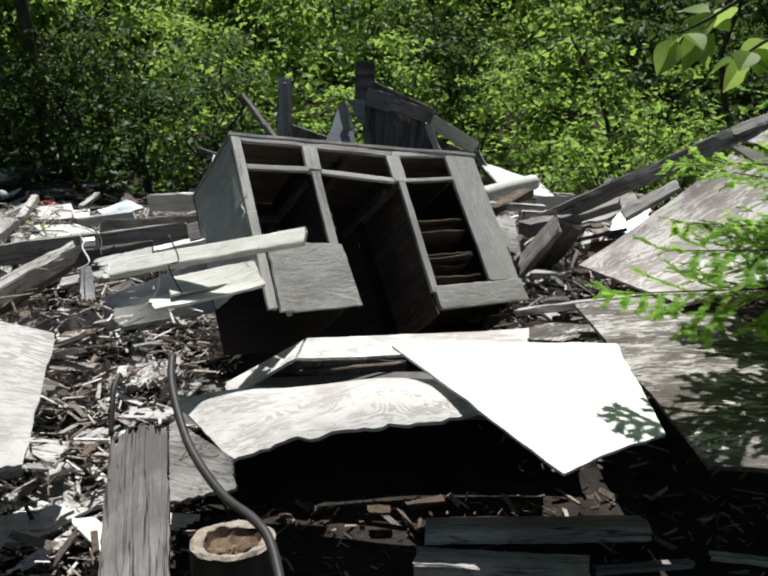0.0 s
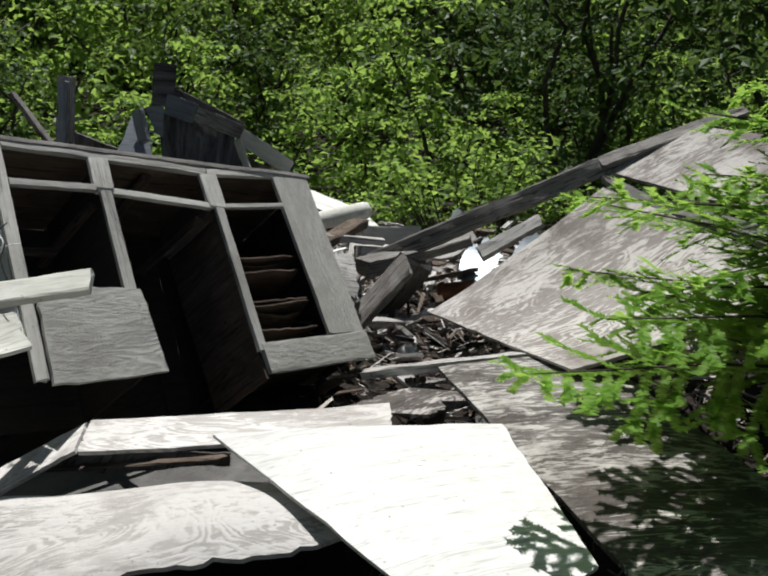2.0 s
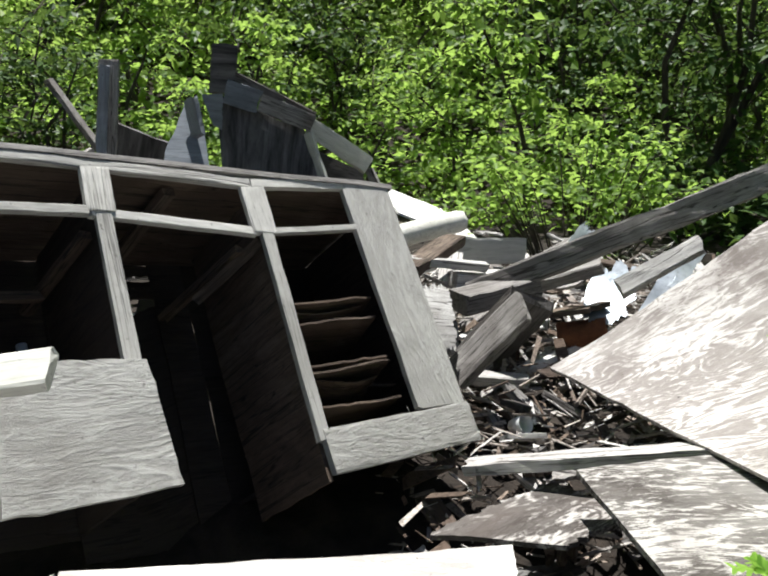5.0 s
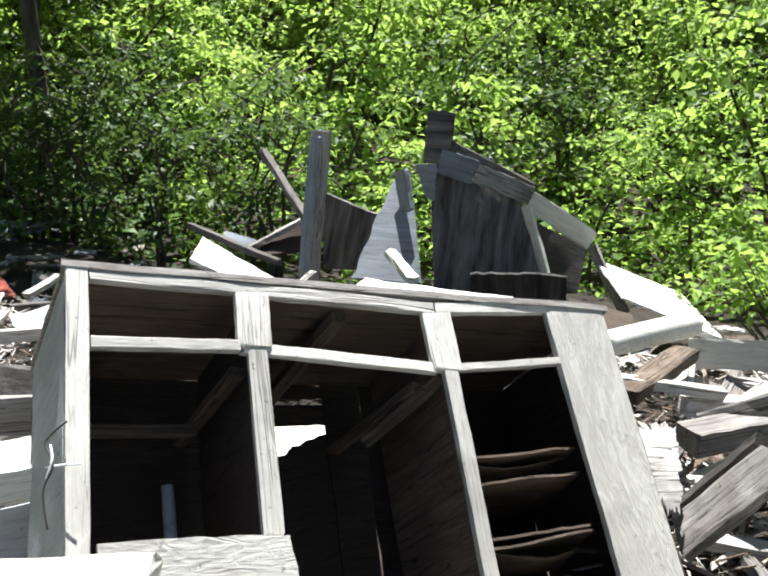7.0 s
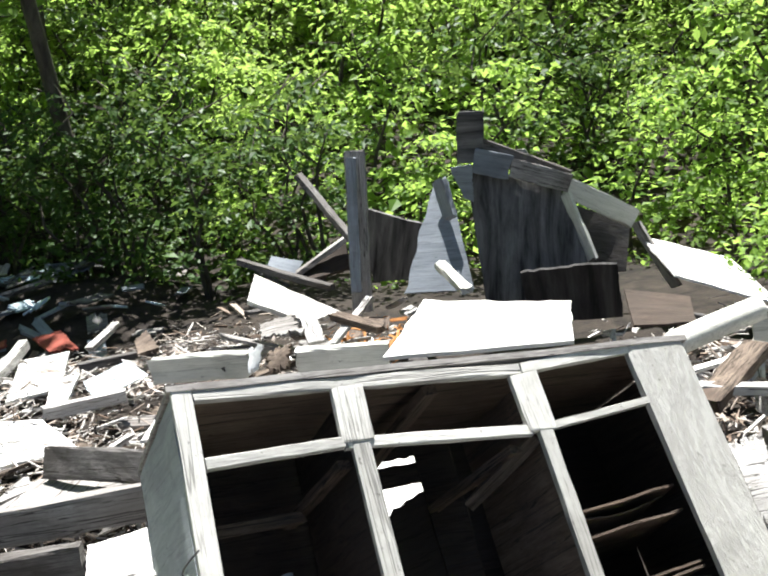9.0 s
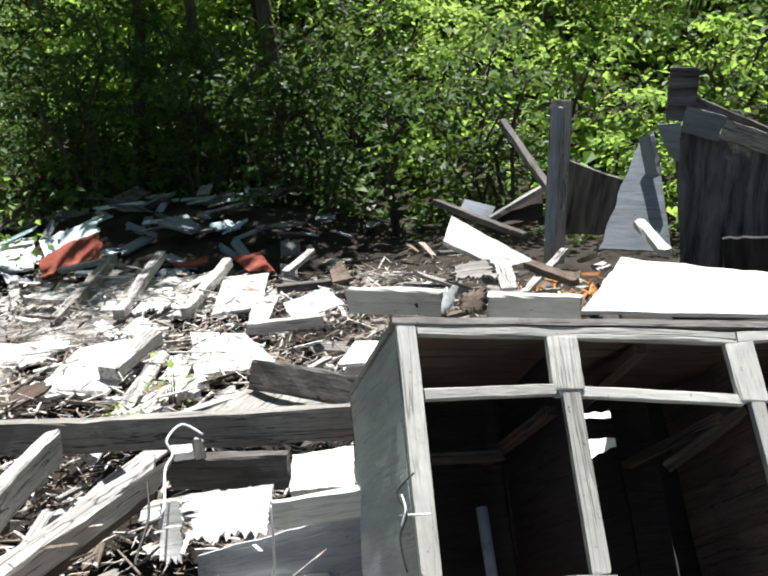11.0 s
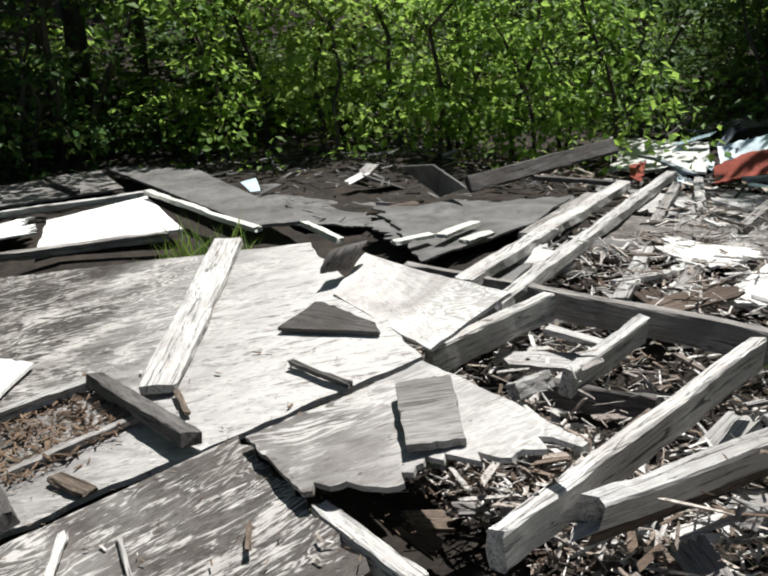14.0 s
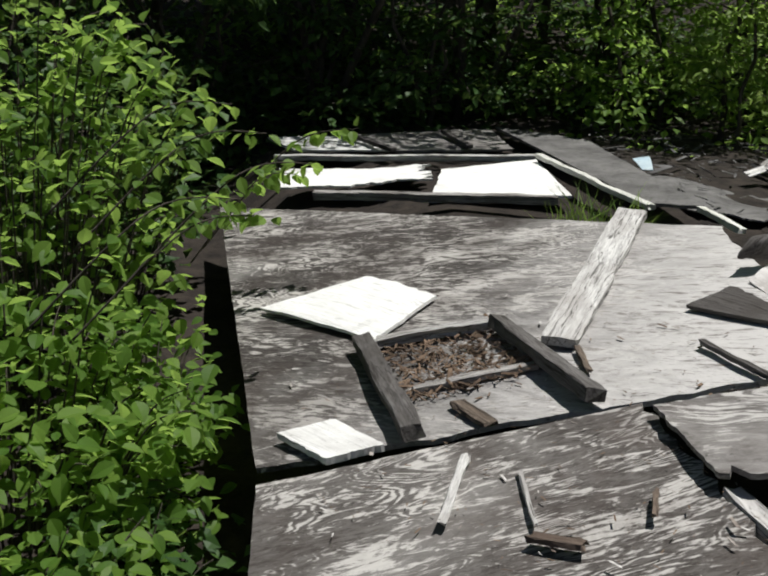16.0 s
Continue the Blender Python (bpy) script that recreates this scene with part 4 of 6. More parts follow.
# ---- left: fallen floor frame ----
plank("floor_beam", "long grey floor beam on edge", "grey", (-3.458, 4.053, 0.800), (-1.011, 4.383, 0.955), 0.1, 0.045, roll=92)
plank("joist", "bleached joist on edge", "bleached", (-1.845, 4.142, 0.925), (-1.604, 3.001, 0.840), 0.1, 0.042, roll=88)
plank("joist", "rotten joist with a split lower edge", "bleached", (-1.423, 4.013, 0.950), (-1.574, 3.195, 0.860), 0.09, 0.05, roll=70, split=0.12)
plank("joist", "rotten dark underside of a joist", "rot", (-1.464, 4.028, 0.900), (-1.617, 3.265, 0.800), 0.07, 0.06, roll=80, split=0.12)
plank("joist", "bleached joist with nail holes on edge", "bleached", (-2.242, 4.122, 0.890), (-2.107, 3.668, 0.860), 0.09, 0.042, roll=80)
plank("joist", "bleached joist on edge beside the deck", "bleached", (-2.646, 4.104, 0.860), (-2.510, 3.492, 0.840), 0.1, 0.042, roll=88)
plank("charred_joist", "charred cross joist between joists", "dark", (-2.212, 3.685, 0.800), (-1.895, 3.807, 0.820), 0.08, 0.05, roll=80, category='joist')
plank("joist_end", "white joist end at the deck edge", "bleached", (-2.144, 3.507, 0.860), (-2.161, 3.651, 0.860), 0.05, 0.04, roll=70, category='joist')
plank("dark_joist", "short dark joist behind the torn sheet", "dark", (-1.469, 4.128, 0.880), (-1.108, 4.137, 0.920), 0.09, 0.04, roll=90, category='joist')
sheet("pale_floor", "pale floor board piece between joists", "bleached", (-2.631, 3.838, 0.760), (-2.431, 4.085, 0.760), (-2.348, 3.957, 0.750), (-2.529, 3.817, 0.750), th=0.015, jag=0.05, edges='ab cd', category='board piece')
plank("pale_lath", "bleached broken lath between joists", "bleached", (-2.564, 4.005, 0.820), (-2.332, 4.057, 0.820), 0.05, 0.02, category='lath')
sheet("torn_white_sheet", "torn white sheet with ragged lower edge", "white", (-1.342, 3.924, 0.930), (-1.067, 3.964, 0.960), (-1.053, 3.870, 0.860), (-1.271, 3.819, 0.840), th=0.006, jag=0.32, edges='cd da', wave=0.03, cells=28, category='torn sheet')
sheet("white_strip", "white splintered strip below the torn sheet", "white", (-1.415, 3.964, 0.880), (-1.327, 3.969, 0.900), (-1.311, 3.909, 0.740), (-1.375, 3.882, 0.740), th=0.01, jag=0.2, edges='bc cd da', wave=0.03, category='torn sheet')
sheet("foam_slab", "crumbling white foam slab", "foam", (-1.138, 4.204, 0.920), (-0.973, 4.242, 0.940), (-0.926, 4.124, 0.880), (-1.096, 4.076, 0.880), th=0.04, jag=0.03, edges='ab cd', wave=0.02)
plank("cream_board", "cream painted board on edge against the cabinet", "cream", (-1.040, 3.878, 0.930), (-0.757, 3.931, 0.980), 0.07, 0.03, roll=85)
sheet("blue_sheet", "blue grey sheet hanging beside the cabinet", "bluepale", (-1.300, 3.943, 0.760), (-0.829, 4.038, 0.900), (-0.763, 4.031, 0.660), (-1.291, 3.907, 0.600), th=0.01, bow=0.02, category='panel')
sheet("pale_strip", "pale panel pieces in front of the joists", "bleached", (-1.624, 3.774, 0.700), (-1.264, 3.838, 0.720), (-1.287, 3.821, 0.650), (-1.634, 3.719, 0.650), th=0.015, jag=0.05, edges='ab', category='board piece')
sheet("pale_strip", "pale cracked panel by the cabinet foot", "cream", (-1.242, 3.898, 0.720), (-0.956, 3.970, 0.740), (-0.885, 3.978, 0.660), (-1.240, 3.835, 0.640), th=0.015, category='board piece')
cable("wire", "white electric wire looping from the box", "plastic", [(-1.350, 4.123, 1.000), (-1.401, 4.110, 1.030), (-1.400, 4.031, 1.020), (-1.376, 4.012, 0.990), (-1.369, 3.962, 0.970), (-1.302, 3.835, 0.930), (-1.353, 3.824, 0.900)], 0.0032)
cable("wire", "white electric wire hanging down", "plastic", [(-1.014, 3.827, 0.980), (-1.006, 3.808, 0.900), (-1.028, 3.825, 0.800), (-1.107, 3.822, 0.720)], 0.003)
sheet("electric_box", "small white electric box on the beam", "plastic", (-1.407, 4.045, 1.000), (-1.348, 4.068, 1.000), (-1.335, 4.047, 0.985), (-1.385, 4.021, 0.985), th=0.03, cells=4)
plank("box_plate", "grey fixing plate beside the wire", "grey", (-1.363, 4.118, 0.990), (-1.363, 4.117, 0.930), 0.03, 0.012, category='metal plate')

# ---- left: roof boards and rafters ----
plank("rafter", "bleached rafter sloping over the deck", "bleached", (-3.960, 5.859, 0.860), (-2.979, 3.977, 0.880), 0.075, 0.05)
plank("rafter", "bleached rafter sloping over the deck", "bleached", (-3.986, 6.271, 0.860), (-2.694, 3.897, 0.880), 0.06, 0.05)
sheet("felt_strip", "dark felt between two rafters", "felt", (-3.720, 5.085, 0.820), (-3.623, 5.233, 0.820), (-2.994, 4.214, 0.830), (-3.036, 4.052, 0.830), th=0.01, category='roofing felt')
plank("rafter", "weathered rafter end lying on roof boards", "grey", (-3.357, 6.596, 0.900), (-2.905, 5.489, 0.860), 0.05, 0.06)
plank("rafter", "bleached rafter end lying on roof boards", "bleached", (-3.033, 6.589, 0.930), (-2.612, 5.553, 0.880), 0.05, 0.05)
plank("rafter", "bleached rafter end lying on roof boards", "bleached", (-2.537, 6.448, 0.920), (-2.322, 5.638, 0.880), 0.05, 0.05)
plank("rafter", "bleached short rafter on a white board", "bleached", (-2.170, 5.156, 0.930), (-2.162, 4.827, 0.880), 0.09, 0.05)
plank("rafter", "split rafter in the rubble", "bleached", (-2.938, 4.913, 0.860), (-2.598, 4.392, 0.820), 0.06, 0.05)
plank("rafter", "split grey rafter in the rubble", "grey", (-2.719, 4.980, 0.840), (-2.450, 4.477, 0.800), 0.06, 0.05)
plank("rafter", "grey rafter end in rubble", "grey", (-3.763, 6.062, 0.860), (-3.277, 5.343, 0.840), 0.05, 0.05)
sheet("roof_board_field", "wavy weathered roof boards", "ply", (-3.704, 5.350, 0.830), (-2.588, 5.740, 0.840), (-2.347, 5.211, 0.830), (-3.240, 4.839, 0.820), th=0.015, jag=0.12, edges='cd da', wave=0.03, category='roof boards')
sheet("roof_board_field", "bleached roof boards under the rafters", "bleached", (-3.657, 6.341, 0.820), (-2.635, 6.508, 0.840), (-2.353, 5.707, 0.830), (-3.204, 5.539, 0.820), th=0.015, jag=0.08, edges='ab cd', wave=0.02, category='roof boards')
sheet("white_board", "white board on the roof boards", "white", (-2.488, 6.298, 0.880), (-2.272, 6.390, 0.880), (-2.042, 5.838, 0.860), (-2.216, 5.676, 0.860), th=0.012, category='board')
sheet("white_board", "white board lying over the rubble", "white", (-2.130, 5.354, 0.880), (-1.884, 5.369, 0.880), (-1.617, 5.125, 0.840), (-1.890, 4.957, 0.840), th=0.012, jag=0.03, edges='cd', category='board')
sheet("bent_board", "white bent board over a dark gap", "white", (-2.489, 5.101, 0.880), (-2.189, 5.200, 0.900), (-2.128, 4.755, 0.830), (-2.416, 4.643, 0.820), th=0.012, bow=0.03, jag=0.04, edges='cd', category='board')
sheet("grey_felt_piece", "grey torn felt piece", "felt", (-1.956, 4.597, 0.830), (-1.817, 4.726, 0.830), (-1.743, 4.541, 0.830), (-1.906, 4.466, 0.830), th=0.008, jag=0.08, edges='ab bc', category='roofing felt')
sheet("white_rubble", "pale crumbled board pieces", "foam", (-2.092, 4.828, 0.820), (-1.797, 5.052, 0.830), (-1.733, 4.786, 0.820), (-1.972, 4.649, 0.810), th=0.03, jag=0.25, edges='ab bc cd da', wave=0.06, category='board pieces')
sheet("bark_sheet", "grey brown torn sheet by the cabinet", "grey", (-1.750, 4.617, 0.840), (-1.575, 4.858, 0.860), (-1.246, 4.943, 0.870), (-1.151, 4.691, 0.850), th=0.01, jag=0.1, edges='ab', wave=0.03, category='roofing felt')
sheet("white_scrap", "white board scrap by the cabinet", "white", (-1.333, 4.985, 0.900), (-1.343, 5.202, 0.920), (-1.202, 5.223, 0.920), (-1.207, 5.028, 0.900), th=0.012, category='board piece')
sheet("white_scrap", "white board scrap by the cabinet", "white", (-1.357, 5.088, 0.860), (-1.226, 5.081, 0.880), (-1.217, 4.957, 0.860), (-1.308, 5.010, 0.850), th=0.012, category='board piece')
plank("pale_timber", "bleached timber on the rubble", "bleached", (-1.911, 5.423, 0.880), (-1.602, 5.522, 0.900), 0.04, 0.05)
sheet("blue_grey_sheet", "bent blue grey sheet by the beam end", "metal", (-1.888, 5.712, 0.920), (-1.715, 5.826, 0.960), (-1.579, 5.708, 0.900), (-1.748, 5.529, 0.880), th=0.004, wave=0.03, jag=0.05, edges='da')
sheet("grey_felt_field", "dark felt roof field behind the rafters", "felt", (-4.988, 4.804, 0.720), (-4.230, 5.746, 0.780), (-3.803, 5.024, 0.780), (-3.749, 4.318, 0.740), th=0.01, wave=0.03, jag=0.08, edges='ab da', category='roofing felt')
plank("white_lath", "white painted lath on dark felt", "cream", (-3.964, 4.331, 0.780), (-3.970, 4.564, 0.780), 0.05, 0.02, category='lath')
plank("white_lath", "white painted lath on dark felt", "cream", (-3.887, 4.548, 0.790), (-4.016, 4.861, 0.790), 0.06, 0.02, category='lath')
plank("white_lath", "white painted lath on dark felt", "cream", (-3.729, 4.566, 0.790), (-3.800, 4.782, 0.790), 0.06, 0.02, category='lath')
plank("dark_rafter", "dark rafter at the far edge", "dark", (-4.755, 5.389, 0.800), (-4.700, 6.546, 0.920), 0.1, 0.05, category='rafter', roll=60)
plank("dark_rafter", "dark lath at the far edge", "dark", (-4.676, 5.834, 0.800), (-4.232, 6.080, 0.800), 0.05, 0.03, category='rafter')
sheet("dark_flap", "dark felt flap standing at the far edge", "felt", (-5.350, 5.299, 0.850), (-4.783, 5.167, 0.950), (-4.502, 5.196, 0.850), (-4.780, 5.221, 0.750), th=0.012, category='roofing felt')
sheet("white_box", "white board box front at the far edge", "white", (-6.417, 8.300, 0.610), (-5.317, 8.300, 0.698), (-4.798, 7.600, 0.601), (-5.734, 7.600, 0.497), th=0.02, jag=0.06, edges='cd', wave=0.03, category='board')
sheet("red_roofing", "red mineral roofing lying crumpled", "red", (-4.660, 7.500, 0.683), (-4.233, 7.700, 0.821), (-3.997, 7.400, 0.731), (-4.487, 7.300, 0.604), th=0.015, wave=0.05, jag=0.08, edges='ab bc cd')
sheet("red_roofing", "red mineral roofing scrap", "red", (-5.353, 7.400, 0.615), (-5.263, 7.500, 0.657), (-5.113, 7.300, 0.515), (-5.245, 7.300, 0.546), th=0.012, wave=0.03, jag=0.15, edges='ab bc')
sheet("red_roofing", "red mineral roofing scrap", "red", (-3.383, 7.200, 0.748), (-3.126, 7.300, 0.779), (-3.034, 7.100, 0.753), (-3.285, 7.100, 0.741), th=0.012, wave=0.04, jag=0.15, edges='ab bc')
sheet("red_roofing", "red mineral roofing scrap", "red", (-2.821, 7.000, 0.821), (-2.690, 7.100, 0.825), (-2.435, 6.800, 0.774), (-2.607, 6.800, 0.764), th=0.012, wave=0.05, jag=0.12, edges='ab cd')
sheet("blue_tarp", "pale blue tarpaulin over boards", "tarp", (-4.869, 7.800, 0.752), (-4.531, 8.200, 0.909), (-4.328, 7.800, 0.808), (-4.675, 7.600, 0.652), th=0.006, wave=0.08, jag=0.12, edges='ab bc cd')
plank("leaning_pole", "thin dark pole leaning over the heap", "dark", (-5.700, 8.200, 0.695), (-5.655, 8.600, 0.890), 0.03, 0.03)
plank("scrap_stick", "bleached stick end at the heap", "bleached", (-2.279, 6.600, 0.826), (-2.249, 6.900, 0.884), 0.05, 0.03, category='stick')
sheet("rot_flap", "brown rotten board flap", "rot", (-1.940, 6.400, 0.901), (-1.913, 6.500, 0.932), (-1.772, 6.300, 0.883), (-1.846, 6.200, 0.882), th=0.02, jag=0.1, edges='ab bc', category='board piece')
plank("dark_batten", "dark rail behind the beam", "dark", (-2.147, 6.200, 0.846), (-1.798, 6.300, 0.862), 0.05, 0.04, category='rail')
# two felt sheets whose dark colour also serves as the black shade there
sheet("felt_field", "dark torn roofing felt behind the deck, partly standing for shade", "felt", (-4.694, 4.560, 0.700), (-4.480, 5.991, 0.720), (-3.785, 5.353, 0.740), (-4.006, 4.328, 0.740), th=0.01, wave=0.03, jag=0.1, edges='ab cd da', category='roofing felt')
sheet("felt_field", "dark torn roofing felt behind the deck, partly standing for shade", "felt", (-6.362, 4.622, 0.620), (-5.134, 5.360, 0.620), (-4.578, 4.801, 0.660), (-4.905, 4.374, 0.660), th=0.01, wave=0.03, jag=0.1, edges='ab bc cd', category='roofing felt')
sheet("roof_board_field", "bleached broken roof boards", "bleached", (-3.957, 5.891, 0.830), (-3.625, 6.302, 0.830), (-3.188, 5.594, 0.820), (-3.647, 5.357, 0.820), th=0.012, jag=0.2, edges='ab bc cd da', wave=0.03, category='roof boards')
sheet("roof_board_field", "pale splintered roof boards", "white", (-2.851, 6.057, 0.860), (-2.683, 6.174, 0.870), (-2.451, 5.740, 0.850), (-2.606, 5.599, 0.850), th=0.012, jag=0.2, edges='ab bc cd da', wave=0.03, category='roof boards')
sheet("roof_board_field", "pale curling roof board", "plylight", (-3.066, 5.116, 0.870), (-2.563, 5.239, 0.890), (-2.418, 4.905, 0.860), (-2.937, 4.911, 0.850), th=0.012, jag=0.2, edges='bc cd da', wave=0.05, cells=20, category='roof boards')
sheet("roof_board_field", "pale broken board by the beam end", "white", (-2.082, 5.834, 0.900), (-1.982, 5.911, 0.900), (-1.863, 5.534, 0.880), (-1.926, 5.474, 0.880), th=0.015, jag=0.1, edges='ab cd', category='roof boards')
sheet("roof_board_field", "grey curled roofing piece", "felt", (-3.202, 4.866, 0.860), (-3.029, 5.044, 0.870), (-2.926, 4.836, 0.830), (-3.134, 4.767, 0.830), th=0.012, jag=0.2, edges='bc cd', wave=0.05, category='roofing felt')
plank("pale_timber", "split bleached board lying in the rubble", "bleached", (-1.756, 4.594, 0.830), (-1.554, 4.814, 0.850), 0.04, 0.02)
plank("pale_timber", "split grey board lying in the rubble", "grey", (-1.614, 4.574, 0.830), (-1.268, 4.736, 0.860), 0.05, 0.02)
plank("pale_timber", "split bleached board lying in the rubble", "bleached", (-1.509, 4.800, 0.860), (-1.393, 5.086, 0.890), 0.03, 0.02)
plank("rafter", "bleached rafter end near the red roofing", "bleached", (-3.621, 6.440, 0.860), (-3.529, 6.761, 0.860), 0.06, 0.03)
plank("rafter", "bleached rafter end near the white box", "bleached", (-3.785, 6.258, 0.860), (-3.331, 5.731, 0.840), 0.05, 0.04)
plank("rafter", "grey rafter near the red roofing", "grey", (-3.852, 5.499, 0.860), (-3.404, 4.648, 0.860), 0.06, 0.05)

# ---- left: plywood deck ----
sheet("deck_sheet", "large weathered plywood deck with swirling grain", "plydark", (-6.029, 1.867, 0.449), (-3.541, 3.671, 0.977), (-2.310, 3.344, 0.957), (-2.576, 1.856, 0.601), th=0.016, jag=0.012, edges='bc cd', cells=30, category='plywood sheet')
sheet("deck_sheet", "weathered plywood deck sheet with knots", "ply", (-2.522, 1.847, 0.601), (-2.400, 2.860, 0.845), (-1.700, 2.800, 0.845), (-1.600, 1.750, 0.600), th=0.016, jag=0.05, edges='bc', cells=18, category='plywood sheet')
sheet("torn_ply", "torn plywood sheet raised over a hollow", "torn", (-2.322, 2.792, 0.864), (-2.265, 3.295, 0.978), (-1.559, 3.239, 1.017), (-1.907, 2.760, 0.891), th=0.014, jag=0.16, edges='cd', cells=28, wave=0.015, category='plywood sheet')
sheet("curled_ply", "curled bleached plywood sheet edge", "plylight", (-3.135, 3.661, 1.023), (-2.233, 3.575, 1.116), (-2.319, 3.358, 0.969), (-2.969, 3.427, 0.956), th=0.01, bow=-0.02, jag=0.03, edges='ab', cells=14, category='plywood sheet')
plank("white_plank", "bleached plank lying on the deck", "bleached", (-3.896, 3.470, 0.945), (-2.830, 2.753, 0.827), 0.115, 0.03, split=0.02, category='plank')
plank("frame_board", "dark weathered board of a small open frame", "dark", (-3.224, 2.240, 0.702), (-2.484, 2.245, 0.741), 0.062, 0.04, roll=12, split=0.01)
plank("frame_board", "dark weathered board of a small open frame", "dark", (-3.091, 2.646, 0.801), (-2.428, 2.699, 0.848), 0.062, 0.04, roll=-10, split=0.01)
plank("frame_board", "bleached board of a small open frame", "bleached", (-3.190, 2.286, 0.703), (-3.107, 2.632, 0.787), 0.05, 0.03, split=0.01)
plank("frame_board", "thin lath across a small frame", "grey", (-2.795, 2.310, 0.711), (-2.751, 2.664, 0.795), 0.03, 0.02, split=0.01)
sheet("cardboard", "pale sheet of card lying on the deck", "white", (-3.841, 1.945, 0.596), (-3.233, 2.286, 0.691), (-3.497, 2.560, 0.748), (-3.851, 2.380, 0.716), th=0.012, bow=0.02, jag=0.04, edges='cd da', category='card sheet')
sheet("white_square", "square white board on the deck", "white", (-2.714, 1.919, 0.645), (-2.506, 2.023, 0.673), (-2.509, 2.183, 0.700), (-2.720, 2.080, 0.677), th=0.02, category='board')
sheet("dark_offcut", "dark three-cornered plywood offcut", "dark", (-2.886, 3.165, 0.910), (-2.533, 3.338, 0.965), (-2.606, 3.365, 0.968), (-2.930, 3.359, 0.963), th=0.012, category='plywood offcut')
sheet("small_board", "small grey board lying on the torn sheet", "grey", (-2.153, 3.129, 0.986), (-2.075, 3.250, 1.007), (-1.794, 3.082, 0.991), (-1.875, 2.971, 0.972), th=0.018, category='board')
plank("deck_lath", "dark lath lying on the deck", "dark", (-2.626, 3.084, 0.903), (-2.336, 3.112, 0.922), 0.02, 0.015, category='lath')
plank("deck_stick", "split white stick lying on the deck", "bleached", (-2.356, 2.349, 0.740), (-2.102, 2.219, 0.721), 0.022, 0.012, category='stick')
plank("pale_joist", "pale joist under the torn sheet", "bleached", (-1.970, 2.808, 0.817), (-1.588, 2.814, 0.835), 0.045, 0.06, category='joist')
sheet("curled_tin", "dark curled tin strip on the deck edge", "dark", (-3.055, 3.419, 1.002), (-3.119, 3.511, 1.061), (-3.056, 3.637, 1.093), (-3.037, 3.542, 1.000), th=0.006, bow=0.05, category='metal strip')
plank("deck_splinter", "dark splinter on the deck", "rot", (-2.801, 2.799, 0.824), (-2.628, 2.761, 0.823), 0.02, 0.012, category='splinter')
plank("deck_splinter", "brown splinter pieces on the deck", "rot", (-2.658, 2.401, 0.738), (-2.486, 2.444, 0.756), 0.05, 0.012, category='splinter')
plank("deck_splinter", "dark splinter on the deck", "rot", (-1.979, 2.366, 0.761), (-1.891, 2.464, 0.787), 0.03, 0.014, category='splinter')
plank("deck_splinter", "dark splinter on the deck", "rot", (-2.013, 2.659, 0.827), (-1.926, 2.612, 0.820), 0.015, 0.012, category='splinter')
plank("deck_splinter", "pale straw-like splinter on the deck", "bleached", (-2.240, 2.439, 0.761), (-2.010, 2.398, 0.761), 0.01, 0.008, category='splinter')

# ---- left: far panels ----
sheet("fallen_sheet", "white panel of a collapsed frame", "white", (-7.579, 2.270, 0.600), (-7.692, 2.962, 0.600), (-7.081, 3.130, 0.600), (-7.067, 2.420, 0.600), th=0.015, category='panel')
sheet("fallen_sheet", "grey panel of a collapsed frame", "grey", (-7.619, 2.950, 0.620), (-7.952, 4.135, 0.620), (-6.904, 3.995, 0.640), (-6.937, 3.135, 0.620), th=0.015, jag=0.03, edges='cd', category='panel')
sheet("fallen_sheet", "white panel of a collapsed frame", "white", (-6.311, 3.298, 0.620), (-6.441, 3.995, 0.660), (-5.371, 3.831, 0.660), (-5.620, 3.063, 0.620), th=0.015, jag=0.02, edges='da', category='panel')
sheet("fallen_sheet", "white torn panel of a collapsed frame", "white", (-6.408, 2.258, 0.600), (-6.470, 3.271, 0.620), (-5.945, 3.205, 0.620), (-5.937, 2.187, 0.580), th=0.012, jag=0.12, edges='ab bc cd', wave=0.02, category='panel')
sheet("fallen_sheet", "dark felt panel of a collapsed frame", "felt", (-7.681, 4.087, 0.680), (-6.871, 4.537, 0.720), (-4.800, 4.324, 0.740), (-5.024, 4.108, 0.700), th=0.02, category='panel')
plank("fallen_batten", "white rail of a collapsed frame", "cream", (-6.355, 3.977, 0.700), (-4.837, 4.043, 0.720), 0.05, 0.03, category='rail')
plank("fallen_batten", "grey rail of a collapsed frame", "grey", (-5.684, 2.389, 0.600), (-5.279, 3.708, 0.660), 0.06, 0.05, category='rail')
plank("fallen_batten", "grey rail of a collapsed frame", "bleached", (-6.677, 2.249, 0.620), (-6.492, 4.031, 0.660), 0.05, 0.04, category='rail')
plank("fallen_batten", "dark rail of a collapsed frame", "dark", (-7.457, 2.903, 0.640), (-6.867, 3.102, 0.640), 0.05, 0.03, category='rail')
plank("fallen_batten", "dark rail of a collapsed frame", "dark", (-7.547, 3.630, 0.660), (-6.884, 3.658, 0.660), 0.05, 0.03, category='rail')
plank("fallen_batten", "white rail of a collapsed frame", "cream", (-4.828, 4.315, 0.720), (-4.235, 4.195, 0.760), 0.04, 0.03, category='rail')
